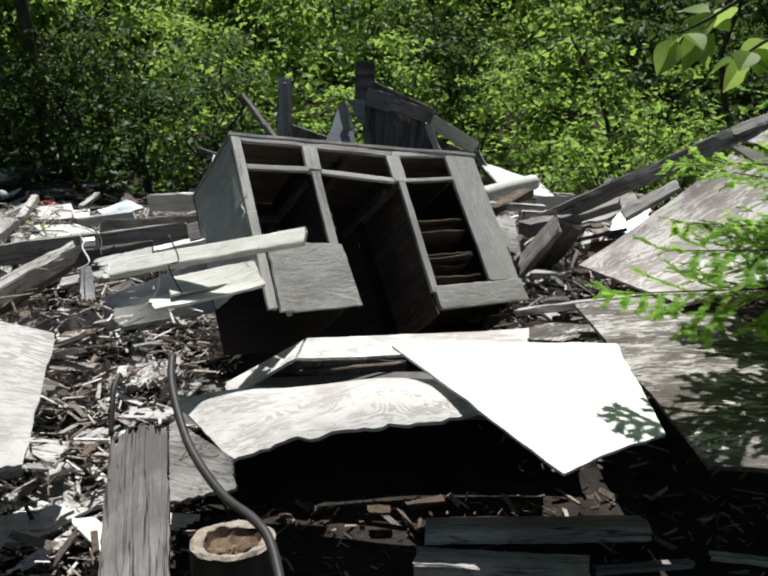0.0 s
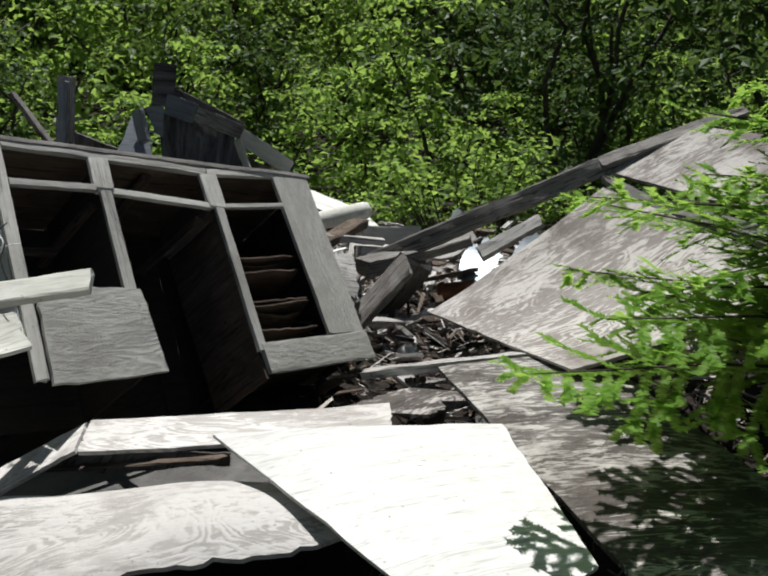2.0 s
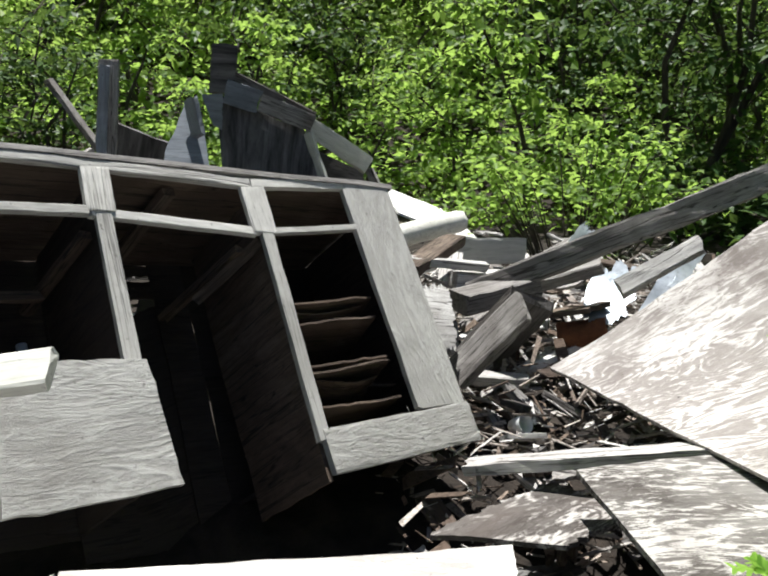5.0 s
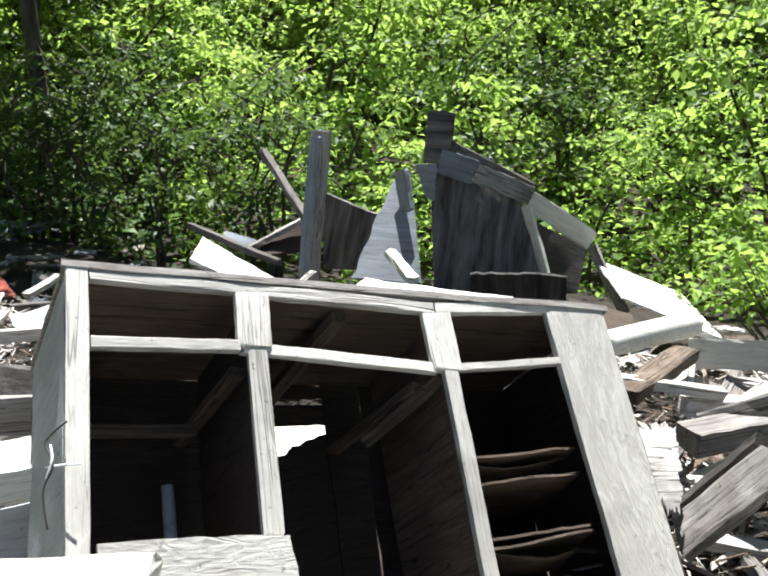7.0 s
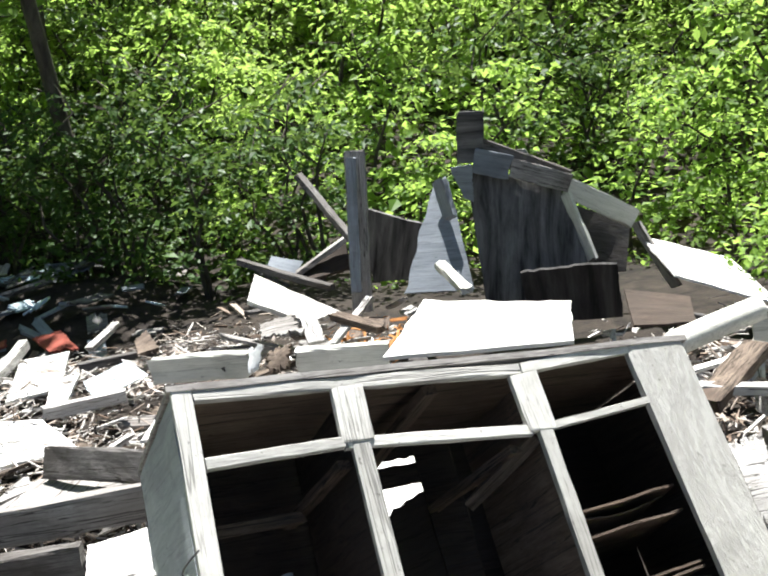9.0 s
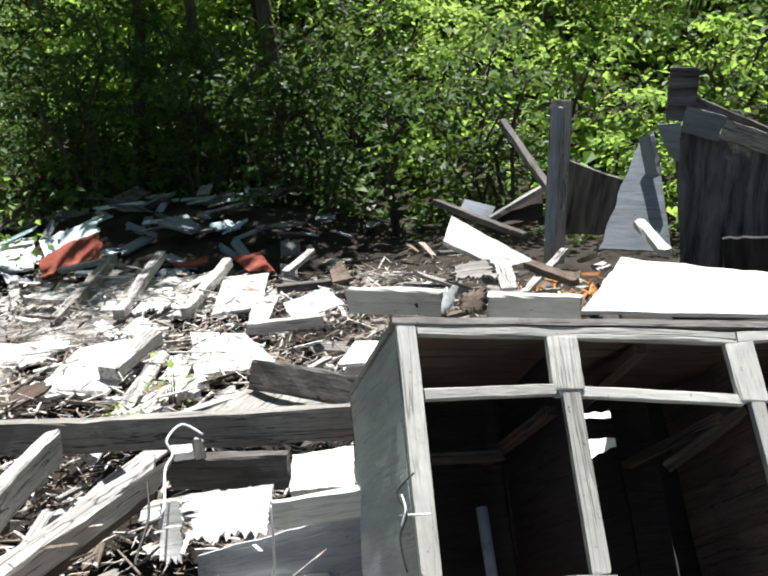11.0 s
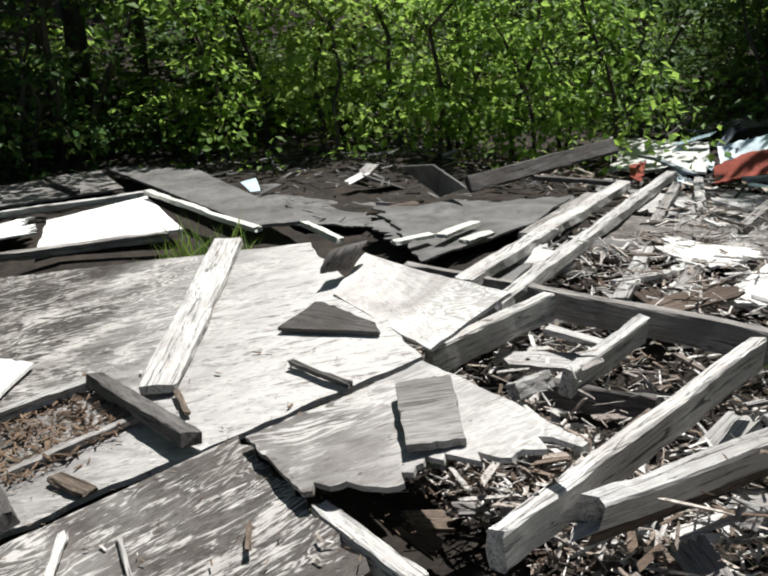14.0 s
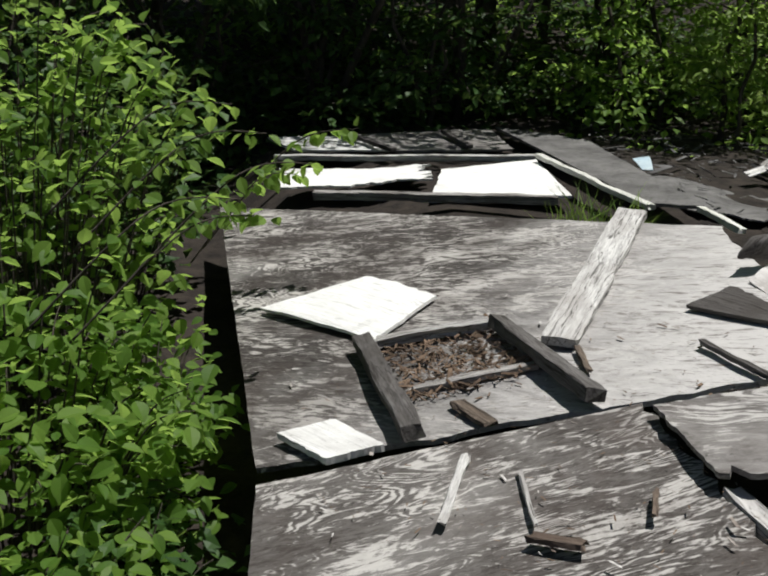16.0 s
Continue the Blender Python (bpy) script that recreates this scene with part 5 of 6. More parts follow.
sheet("pale_blue_scrap", "pale turquoise plastic scrap", "tarp", (-6.116, 4.528, 0.720), (-6.099, 4.647, 0.740), (-5.823, 4.542, 0.720), (-5.903, 4.500, 0.700), th=0.006, wave=0.03, cells=5)


# ---- log stump ----
def build_stump(x, y, z0, z1, r):
    rnd = rnd_next()
    root = new("log_stump")
    root.location = (x, y, z0)
    tagged(root, "sawn log stump with a rotted brown heart", "stump")
    bm = bmesh.new()
    sides, rows = 28, 8
    wob = [1 + 0.07 * noise.noise((math.cos(k * math.tau / sides) * 1.5, math.sin(k * math.tau / sides) * 1.5, 7)) for k in range(sides)]
    rings = []
    for i in range(rows + 1):
        h = (z1 - z0) * i / rows
        rr = r * (1.12 - 0.12 * i / rows)
        rings.append([bm.verts.new((math.cos(k * math.tau / sides) * rr * wob[k] + rnd.uniform(-1, 1) * 0.003, math.sin(k * math.tau / sides) * rr * wob[k], h)) for k in range(sides)])
    for a, b in zip(rings, rings[1:]):
        for k in range(sides):
            bm.faces.new((a[k], a[(k + 1) % sides], b[(k + 1) % sides], b[k]))
    part("bark", bm, "bark", root)
    bm = bmesh.new()
    prev = None
    for f, h in ((1.0, 0.0), (0.92, 0.006), (0.80, 0.004), (0.68, 0.0)):
        ring = [bm.verts.new((math.cos(k * math.tau / sides) * r * f * wob[k], math.sin(k * math.tau / sides) * r * f * wob[k], z1 - z0 + h + rnd.uniform(-1, 1) * 0.004)) for k in range(sides)]
        if prev:
            for k in range(sides):
                bm.faces.new((prev[k], prev[(k + 1) % sides], ring[(k + 1) % sides], ring[k]))
        prev = ring
    part("cut_face", bm, "cutwood", root, "pale grey sawn ring")
    bm = bmesh.new()
    prev = None
    for f, h in ((0.70, 0.001), (0.62, -0.022), (0.45, -0.030), (0.25, -0.036), (0.03, -0.03)):
        ring = [bm.verts.new((math.cos(k * math.tau / sides) * r * f * wob[k], math.sin(k * math.tau / sides) * r * f * wob[k], z1 - z0 + h + rnd.uniform(-1, 1) * 0.008)) for k in range(sides)]
        if prev:
            for k in range(sides):
                bm.faces.new((prev[k], prev[(k + 1) % sides], ring[(k + 1) % sides], ring[k]))
        prev = ring
    bm.faces.new(prev)
    part("heart", bm, "chips", root, "crumbling brown rotted heart")


build_stump(-0.445, 2.200, 0.05, 0.50, 0.108)


# ---- splinters and litter ----
def deck_z(x, y):
    return 0.786 + (0.043 * (x + 2.88) + 0.225 * (y - 2.715)) / 0.973


def debris(name, label, mat, count, area, size, seed, zoff=0.0, thin=0.25, rise=0.12, tilt=0.5, deck=False, slim=(0.05, 0.26)):
    """Broken wood strewn over a stretch of the plan, as one mesh of small split pieces."""
    rnd = random.Random(seed)
    verts, faces = [], []
    for _ in range(count):
        x, y = rnd.uniform(*area[0]), rnd.uniform(*area[1])
        on_deck = x < -1.5 and y < 3.3
        if on_deck and not deck:
            continue
        L = size * min(2.4, 0.7 * math.exp(rnd.gauss(0, 0.6)))
        W = L * rnd.uniform(*slim)
        H = W * thin * rnd.uniform(0.5, 1.5)
        z = ground_z(x, y) + zoff + rnd.uniform(0, rise) * max(0, noise.noise((x * 2.5, y * 2.5, seed)) + 0.5)
        if deck:
            z = deck_z(x, y) + zoff + rnd.uniform(0, rise)
        m = Matrix.Translation((x, y, z)) @ Euler((rnd.gauss(0, tilt), rnd.gauss(0, tilt * 0.7), rnd.uniform(0, 6.28))).to_matrix().to_4x4()
        k = len(verts)
        for p in ((-1, -1, -1), (1, -0.6, -1), (0.8, 1, -1), (-0.9, 0.8, -1), (-1, -1, 1), (0.9, -0.7, 1), (1, 0.8, 1), (-0.8, 1, 1)):
            verts.append(m @ Vector((p[0] * L / 2 * rnd.uniform(0.8, 1.1), p[1] * W / 2, p[2] * H / 2)))
        for f in ((0, 3, 2, 1), (4, 5, 6, 7), (0, 1, 5, 4), (1, 2, 6, 5), (2, 3, 7, 6), (3, 0, 4, 7)):
            faces.append([k + i for i in f])
    me = bpy.data.meshes.new(name)
    me.from_pydata(verts, [], faces)
    me.materials.append(MAT[mat])
    return tagged(new(name, me), label, "debris", kind="stuff")


debris("wood_splinters", "bleached wood splinters strewn over the rubble", "splinter", 7000, ((-3.4, -0.7), (2.9, 7.2)), 0.05, 11, 0.05, 0.3, 0.16, 0.35)
debris("wood_splinters", "brown wood splinters in the far rubble", "rotflake", 900, ((-6.5, -1.5), (6.0, 7.6)), 0.12, 12, 0.03, 0.2, 0.16, 0.3)
debris("wood_splinters", "bleached wood splinters by the cabinet", "splinter", 1200, ((0.25, 2.2), (3.6, 7.0)), 0.085, 13, 0.05, 0.2, 0.20, 0.45)
debris("rotten_flakes", "brown rotten wood flakes before the rubble", "rotflake", 2600, ((-2.4, -0.78), (2.2, 3.7)), 0.06, 14, 0.10, 0.2, 0.42, 0.5)
debris("wood_splinters", "bleached flakes before the rubble", "splinter", 1300, ((-2.4, -0.8), (2.2, 3.8)), 0.075, 18, 0.22, 0.12, 0.30, 0.4)
debris("leaf_litter", "brown leaf litter and chips on soil", "litter", 2600, ((-1.3, 1.8), (1.4, 3.2)), 0.05, 15, 0.005, 0.15, 0.03)
debris("fallen_leaves", "orange brown fallen leaves on the heap", "orange", 130, ((-0.95, -0.55), (5.7, 6.4)), 0.07, 21, 0.30, 0.1, 0.16, 0.5)
debris("wood_chips", "brown wood chips in the open frame", "chips", 1300, ((-3.18, -2.72), (2.30, 2.66)), 0.028, 16, 0.004, 0.2, 0.02, 0.4, True)
debris("deck_crumbs", "small splinters scattered on the plywood deck", "splinter", 90, ((-3.4, -1.7), (1.95, 3.0)), 0.024, 22, 0.006, 0.15, 0.004, 0.1, True)
debris("deck_crumbs", "brown crumbs scattered on the plywood deck", "chips", 420, ((-3.0, -1.7), (2.0, 3.2)), 0.014, 23, 0.006, 0.15, 0.004, 0.1, True)
debris("rotten_flakes", "brown rotten flakes among the joists", "rotflake", 4500, ((-3.4, -0.7), (2.9, 7.2)), 0.04, 24, 0.06, 0.25, 0.14, 0.35)
debris("wood_slivers", "pale stringy wood slivers among the joists", "splinter", 6000, ((-3.2, -0.8), (2.9, 6.8)), 0.075, 26, 0.10, 0.6, 0.14, 0.3, False, (0.03, 0.10))
debris("wood_slivers", "pale stringy wood slivers before the rubble", "splinter", 1500, ((-2.2, -0.8), (2.2, 3.7)), 0.08, 27, 0.16, 0.6, 0.34, 0.4, False, (0.03, 0.10))
debris("wood_slivers", "pale stringy wood slivers by the cabinet", "splinter", 1600, ((0.35, 2.0), (3.6, 6.6)), 0.09, 28, 0.10, 0.6, 0.18, 0.4, False, (0.03, 0.10))
# dark scraps added over the soil so that it reads as shaded
debris("felt_scraps", "dark torn scraps in place of shade behind the felt", "char", 800, ((-7.9, -4.4), (4.6, 7.8)), 0.11, 25, 0.03, 0.12, 0.12, 0.25)
debris("leaf_litter", "brown leaf litter among the joists", "litter", 6500, ((-3.2, -0.9), (2.8, 5.6)), 0.034, 17, 0.07, 0.15, 0.10, 0.4)
debris("rotten_flakes", "rotten wood flakes between the right boards", "rotflake", 2200, ((0.25, 2.2), (3.4, 6.5)), 0.07, 20, 0.05, 0.2, 0.2, 0.5)
debris("leaf_litter", "brown leaf litter between the right boards", "litter", 1400, ((0.3, 2.0), (3.2, 6.5)), 0.05, 19, 0.06, 0.15, 0.12, 0.4)


def shard(mat, x, y, z, L, W, th, turn, tilt, rnd, label, group="broken boards in the rubble"):
    """A broken board piece: straight sides along the grain, splintered ends."""
    bm = bmesh.new()
    n = 7
    ends = []
    for sgn in (-1, 1):
        row = []
        for i in range(n + 1):
            v = i / n - 0.5
            row.append((sgn * (L / 2 - abs(rnd.gauss(0, 0.10)) * L) , v * W + (rnd.uniform(-0.06, 0.06) * W if 0 < i < n else 0)))
        ends.append(row)
    skew = rnd.uniform(-0.35, 0.35) * W
    outline = [(px + skew, py) for px, py in ends[0]] + [(px - skew, py) for px, py in reversed(ends[1])]
    bend = rnd.gauss(0, 0.05) * L
    up = [bm.verts.new((px, py, th / 2 + bend * (2 * px / L) ** 2)) for px, py in outline]
    low = [bm.verts.new((px * 0.98, py * 0.97, -th / 2 + bend * (2 * px / L) ** 2)) for px, py in outline]
    m = len(up)
    for i in range(n):
        a, b = i, i + 1
        c, d = m - 2 - i, m - 1 - i
        bm.faces.new((up[a], up[b], up[c], up[d]))
        bm.faces.new((low[d], low[c], low[b], low[a]))
    for i in range(m):
        k = (i + 1) % m
        bm.faces.new((up[k], up[i], low[i], low[k]))
    bmesh.ops.recalc_face_normals(bm, faces=bm.faces)
    ob = part("broken_board", bm, mat)
    ob.matrix_world = pose(x, y, z, tilt[0], tilt[1], turn)
    tagged(ob, label, "broken board", group)


def strew_boards():
    """Broken boards lying about the heap, in the stretches where it is thick with them."""
    tones = {"bleached": "sun bleached broken board end in the rubble", "grey": "grey weathered broken board in the rubble", "plylight": "pale broken plywood piece in the rubble",
             "rot": "brown rotten board piece in the rubble", "white": "white painted board fragment in the rubble", "dark": "dark weathered board piece in the rubble", "felt": "dark torn roofing piece in the rubble"}
    plots = [
        # count, x range, y range, height over the ground, length, tones
        (70, (-3.5, -1.1), (4.5, 6.6), (0.06, 0.13), (0.10, 0.38), ("bleached", "bleached", "plylight", "white", "grey", "rot")),
        (34, (-2.6, -1.0), (3.1, 4.3), (0.08, 0.20), (0.08, 0.24), ("bleached", "grey", "rot", "plylight")),
        (46, (0.5, 1.9), (4.7, 6.6), (0.10, 0.30), (0.12, 0.40), ("bleached", "bleached", "grey", "rot", "white")),
        (26, (0.35, 0.95), (3.75, 4.7), (0.05, 0.16), (0.08, 0.26), ("bleached", "grey", "rot", "dark")),
        (44, (-1.75, -0.75), (2.35, 3.7), (0.10, 0.30), (0.10, 0.32), ("bleached", "bleached", "rot", "grey", "plylight")),
        (24, (-6.4, -3.8), (4.8, 7.6), (0.04, 0.10), (0.12, 0.34), ("dark", "grey", "rot", "bleached", "felt")),
        (30, (-1.4, -0.5), (5.6, 6.6), (0.22, 0.42), (0.12, 0.40), ("grey", "rot", "bleached", "dark")),
    ]
    rnd = random.Random(404)
    # mostly dark scraps, so that their colour deepens the heap's shade
    heap = {"blue": "blue grey board scrap in the shaded heap", "char": "dark board scrap in the shaded heap", "tarp": "pale blue sheet scrap in the shaded heap", "grey": "grey board scrap in the shaded heap"}
    for _ in range(105):
        x, y = rnd.gauss(-4.1, 0.85), rnd.uniform(7.5, 9.3)
        mat = rnd.choice(("blue", "blue", "char", "char", "grey", "blue", "tarp"))
        L = rnd.uniform(0.12, 0.42)
        shard(mat, x, y, ground_z(x, y) + rnd.uniform(0.03, 0.14), L, L * rnd.uniform(0.2, 0.6), rnd.uniform(0.006, 0.02), rnd.uniform(0, 180), (rnd.gauss(0, 15), rnd.gauss(0, 15)), rnd, heap[mat], "shaded scrap heap")
    for count, xs, ys, zs, ls, mats in plots:
        for _ in range(count):
            x, y = rnd.uniform(*xs), rnd.uniform(*ys)
            mat = rnd.choice(mats)
            L = rnd.uniform(*ls)
            shard(mat, x, y, ground_z(x, y) + rnd.uniform(*zs), L, L * rnd.uniform(0.16, 0.55), rnd.uniform(0.008, 0.02), rnd.gauss(70, 55), (rnd.gauss(0, 12), rnd.gauss(0, 12)), rnd, tones[mat])


strew_boards()


# ---- plants ----
def leaf_quads(verts, faces, p, d, n, L, W):
    """One pointed leaf of four triangles, folded along its rib."""
    s = d.cross(n).normalized()
    nn = s.cross(d)
    k = len(verts)
    verts.extend((p, p + d * L * 0.42 + s * W * 0.5 + nn * W * 0.14, p + d * L - nn * L * 0.10, p + d * L * 0.42 - s * W * 0.5 + nn * W * 0.14, p + d * L * 0.5))
    faces.extend(((k, k + 1, k + 4), (k + 1, k + 2, k + 4), (k, k + 4, k + 3), (k + 4, k + 2, k + 3)))


def leaf_mesh(name, mat, clumps, per, L, rnd, flat=0.6):
    """Leaves in layered sprays: each spray a ragged, drooping disc of folded leaves."""
    verts, faces = [], []
    for c, r in clumps:
        lean = Vector((rnd.gauss(0, 0.25), rnd.gauss(0, 0.25)))
        for _ in range(per):
            ang, q = rnd.uniform(0, math.tau), math.sqrt(rnd.random()) * rnd.uniform(0.7, 1.15)
            ox, oy = math.cos(ang) * q * r, math.sin(ang) * q * r
            p = c + Vector((ox, oy, rnd.gauss(0, 0.16) * r - 0.30 * r * q * q + lean.x * ox + lean.y * oy))
            d = Vector((ox / r + rnd.gauss(0, 0.6), oy / r + rnd.gauss(0, 0.6), rnd.gauss(-0.40, 0.40))).normalized()
            n = Vector((rnd.gauss(0, flat), rnd.gauss(0, flat), 1)).normalized()
            l = L * rnd.uniform(0.6, 1.25)
            s = d.cross(n).normalized() * l * rnd.uniform(0.26, 0.38)
            rise = s.cross(d).normalized() * l * 0.07
            k = len(verts)
            verts.extend((p, p + d * l * 0.42 + s + rise, p + d * l - rise, p + d * l * 0.42 - s + rise))
            faces.extend(((k, k + 1, k + 2), (k, k + 2, k + 3)))
    me = bpy.data.meshes.new(name)
    me.from_pydata(verts, [], faces)
    me.materials.append(MAT[mat])
    return me


def build_tree(name, label, height, width, trunk_r, mat, clump_n, per, L, seed, low=0.0, category="tree", stems=1):
    """Tapered trunks with limbs; leaves in clumps along the limbs, open between them."""
    rnd = random.Random(seed)
    root = new(name)
    tagged(root, label, category)
    bm = bmesh.new()
    clumps = []
    for s in range(stems):
        lean = Vector((rnd.gauss(0, 0.05), rnd.gauss(0, 0.05), 0)) * (1 if stems == 1 else 4)
        pts = [Vector((rnd.gauss(0, 0.03) * i, rnd.gauss(0, 0.03) * i, height * i / 7)) + lean * (height * i / 7) for i in range(8)]
        pts[0].z = -0.3
        tube_bm(pts, [trunk_r * (1 - 0.11 * i) for i in range(8)], 8, bm)
        for _ in range(clump_n // stems):
            h = rnd.uniform(low, 1.0)
            i = min(6, int(h * 7))
            a = pts[i].lerp(pts[i + 1], h * 7 - i)
            ang = rnd.uniform(0, math.tau)
            reach = width * (1.0 - 0.55 * (h - low) / (1 - low)) * rnd.uniform(0.4, 1.0)
            e = a + Vector((math.cos(ang) * reach, math.sin(ang) * reach, reach * rnd.uniform(-0.05, 0.45)))
            mid = (a + e) / 2 + Vector((0, 0, reach * 0.08))
            tube_bm([a, mid, e], [trunk_r * 0.22, trunk_r * 0.13, 0.004], 4, bm)
            r = width * rnd.uniform(0.18, 0.34)
            clumps.append((e, r))
            clumps.append((mid, r * 0.7))
    part("trunk", bm, "bark", root)
    me = leaf_mesh("crown", mat, clumps, per, L, rnd)
    crown = new("crown", me)
    crown.parent = root
    return root


def plant_wood():
    # three sizes of each kind, with leaves of the same true size
    sizes = ((1.8, 0.85, 0.022, 27, 18, 0.082), (3.0, 1.15, 0.035, 44, 18, 0.094), (4.9, 1.6, 0.05, 66, 19, 0.108))
    looks = {"a": ("young_tree", "young broadleaf tree with pale green leaves, lightened as if sunlit", "leaf2", 1, "tree"),
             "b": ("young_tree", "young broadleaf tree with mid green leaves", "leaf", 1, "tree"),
             "c": ("understorey_shrub", "shrub with leaves coloured dark green for shade", "leafdark", 3, "shrub")}
    made = {}
    for n, (key, (name, label, mat, stems, category)) in enumerate(looks.items()):
        for k, (height, width, r, clump_n, per, L) in enumerate(sizes):
            made[key, k] = build_tree(name, label, height, width, r, mat, clump_n, per, L, 31 + 7 * n + k, 0.02, category, stems)
    made["t", 0] = build_tree("tall_tree", "tall broadleaf tree with a dark trunk and crown coloured pale for sun", 13.0, 3.2, 0.15, "leaf2", 130, 30, 0.19, 34, 0.3)
    made["m", 0] = build_tree("tall_tree", "tall slim tree with a dark trunk and high leaves", 11.0, 1.9, 0.09, "leaf", 70, 22, 0.16, 35, 0.32)
    used = set()
    rnd = random.Random(5)

    def put(kind, x, y, s=1.0):
        """Plant one tree; s is its size against the kind's full height."""
        key = (kind, 0)
        if kind in "abc":
            high = s * {"a": 5.2, "b": 5.8, "c": 3.2}[kind]
            k = 0 if high < 2.3 else 1 if high < 3.8 else 2
            key, s = (kind, k), high / sizes[k][0]
        m = pose(x, y, ground_z(x, y) - 0.05, 0, 0, rnd.uniform(0, 360))
        if key in used:
            ob = copy_thing(made[key], m)
        else:
            ob = made[key]
            ob.matrix_world = m
            used.add(key)
        ob.scale = (max(s, 0.75), max(s, 0.75), s)

    # the wood's edge climbs in steps behind the ruin, so that each row stands clear of the next
    for r in range(13):
        high = 1.35 + 0.34 * r
        n = 20 - r if r < 4 else 30
        for i in range(n):
            x = -10.5 - 0.4 * r + (18.0 + 1.2 * r) * (i + rnd.uniform(0.2, 0.8)) / n
            y = 9.3 + 1.15 * r + rnd.uniform(-0.35, 0.35) - 0.10 * max(0, x - 2) ** 1.5
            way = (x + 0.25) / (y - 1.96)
            # kind by direction: dark leaves stand for shade, pale ones for sunlit rows
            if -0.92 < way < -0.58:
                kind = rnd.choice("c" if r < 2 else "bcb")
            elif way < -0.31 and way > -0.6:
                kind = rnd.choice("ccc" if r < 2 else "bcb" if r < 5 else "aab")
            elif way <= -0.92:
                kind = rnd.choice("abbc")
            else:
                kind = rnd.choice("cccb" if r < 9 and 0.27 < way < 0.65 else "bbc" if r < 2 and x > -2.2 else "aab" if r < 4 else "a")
            nominal = {"a": 5.2, "b": 5.8, "c": 3.2}[kind]
            put(kind, x, y, high * rnd.uniform(0.75, 1.2) / nominal)
    for i in range(14):
        put("t", -24 + i * 3.4 + rnd.uniform(-1, 1), 26.0 + rnd.uniform(-1.5, 2), rnd.uniform(0.8, 1.1))
    # right edge, mostly dark kinds chosen to stand for shade
    for x, y, k, s in ((2.9, 8.3, "c", 0.9), (4.2, 7.6, "c", 1.1), (4.9, 6.2, "c", 1.2), (4.3, 5.3, "c", 0.8), (5.6, 4.4, "b", 0.8), (6.8, 7.0, "t", 0.6), (7.5, 9.5, "b", 1.2), (1.9, 9.0, "b", 0.36), (3.6, 8.9, "c", 0.9), (3.5, 6.6, "c", 0.6)):
        put(k, x, y, s)
    # after the first, tall trees added to shade the far heap and western edge
    for x, y, s in ((-3.5, 9.5, 0.8), (-4.7, 9.9, 0.62), (-5.6, 10.2, 0.55)):
        put("m", x, y, s)
    for x, y, s in ((-9.8, 4.6, 0.6), (-10.2, 2.8, 0.65), (-9.4, 0.6, 0.6)):
        put("t", x, y, s)
    for x, y, s in ((-5.4, 13.0, 0.8), (-6.9, 12.6, 0.8)):
        put("m", x, y, s)
    # left edge, closing round to the west, in steps too; dark kinds carry its shade
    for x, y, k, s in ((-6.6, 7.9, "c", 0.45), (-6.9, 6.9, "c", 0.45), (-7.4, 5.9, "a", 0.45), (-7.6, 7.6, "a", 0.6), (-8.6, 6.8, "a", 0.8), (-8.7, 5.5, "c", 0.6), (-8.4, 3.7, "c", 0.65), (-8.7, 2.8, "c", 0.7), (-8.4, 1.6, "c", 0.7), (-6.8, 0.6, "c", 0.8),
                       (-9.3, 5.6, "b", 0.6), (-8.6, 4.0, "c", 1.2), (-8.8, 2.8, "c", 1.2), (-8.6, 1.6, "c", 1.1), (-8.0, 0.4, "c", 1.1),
                       (-9.8, 7.6, "a", 1.0), (-10.3, 5.4, "b", 1.0), (-10.8, 3.4, "b", 1.1), (-10.6, 1.4, "b", 1.1), (-10.0, -0.6, "b", 1.0), (-12.5, 5.0, "t", 0.9), (-13.0, 2.0, "t", 0.9), (-12.0, -1.5, "t", 0.9), (-14, 8, "t", 0.9),
                       (-6.2, 0.0, "b", 0.6), (-5.2, -0.4, "c", 0.9), (-7.0, -1.2, "b", 0.8), (-5.0, -2.2, "b", 0.8)):
        put(k, x, y, s)
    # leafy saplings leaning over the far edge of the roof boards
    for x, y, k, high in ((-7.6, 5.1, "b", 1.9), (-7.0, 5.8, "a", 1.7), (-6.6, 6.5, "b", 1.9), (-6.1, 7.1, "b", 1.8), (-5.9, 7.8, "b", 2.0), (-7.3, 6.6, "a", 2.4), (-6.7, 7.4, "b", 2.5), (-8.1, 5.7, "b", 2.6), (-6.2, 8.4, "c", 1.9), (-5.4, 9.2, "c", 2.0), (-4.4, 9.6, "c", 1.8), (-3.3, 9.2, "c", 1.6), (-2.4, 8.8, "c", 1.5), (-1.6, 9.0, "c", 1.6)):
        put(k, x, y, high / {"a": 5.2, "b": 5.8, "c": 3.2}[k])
    # far wood up the hill
    for i in range(26):
        put("t", -34 + i * 2.9 + rnd.uniform(-1, 1), 27 + rnd.uniform(-2, 4), rnd.uniform(1.1, 1.5))
    for i in range(10):
        put("t", -19 + rnd.uniform(-2, 2), -8 + i * 3.4, rnd.uniform(1.0, 1.4))


plant_wood()


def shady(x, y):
    """The stretch behind the heap whose deep shade is put into leaf colour."""
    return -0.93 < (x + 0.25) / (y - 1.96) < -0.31


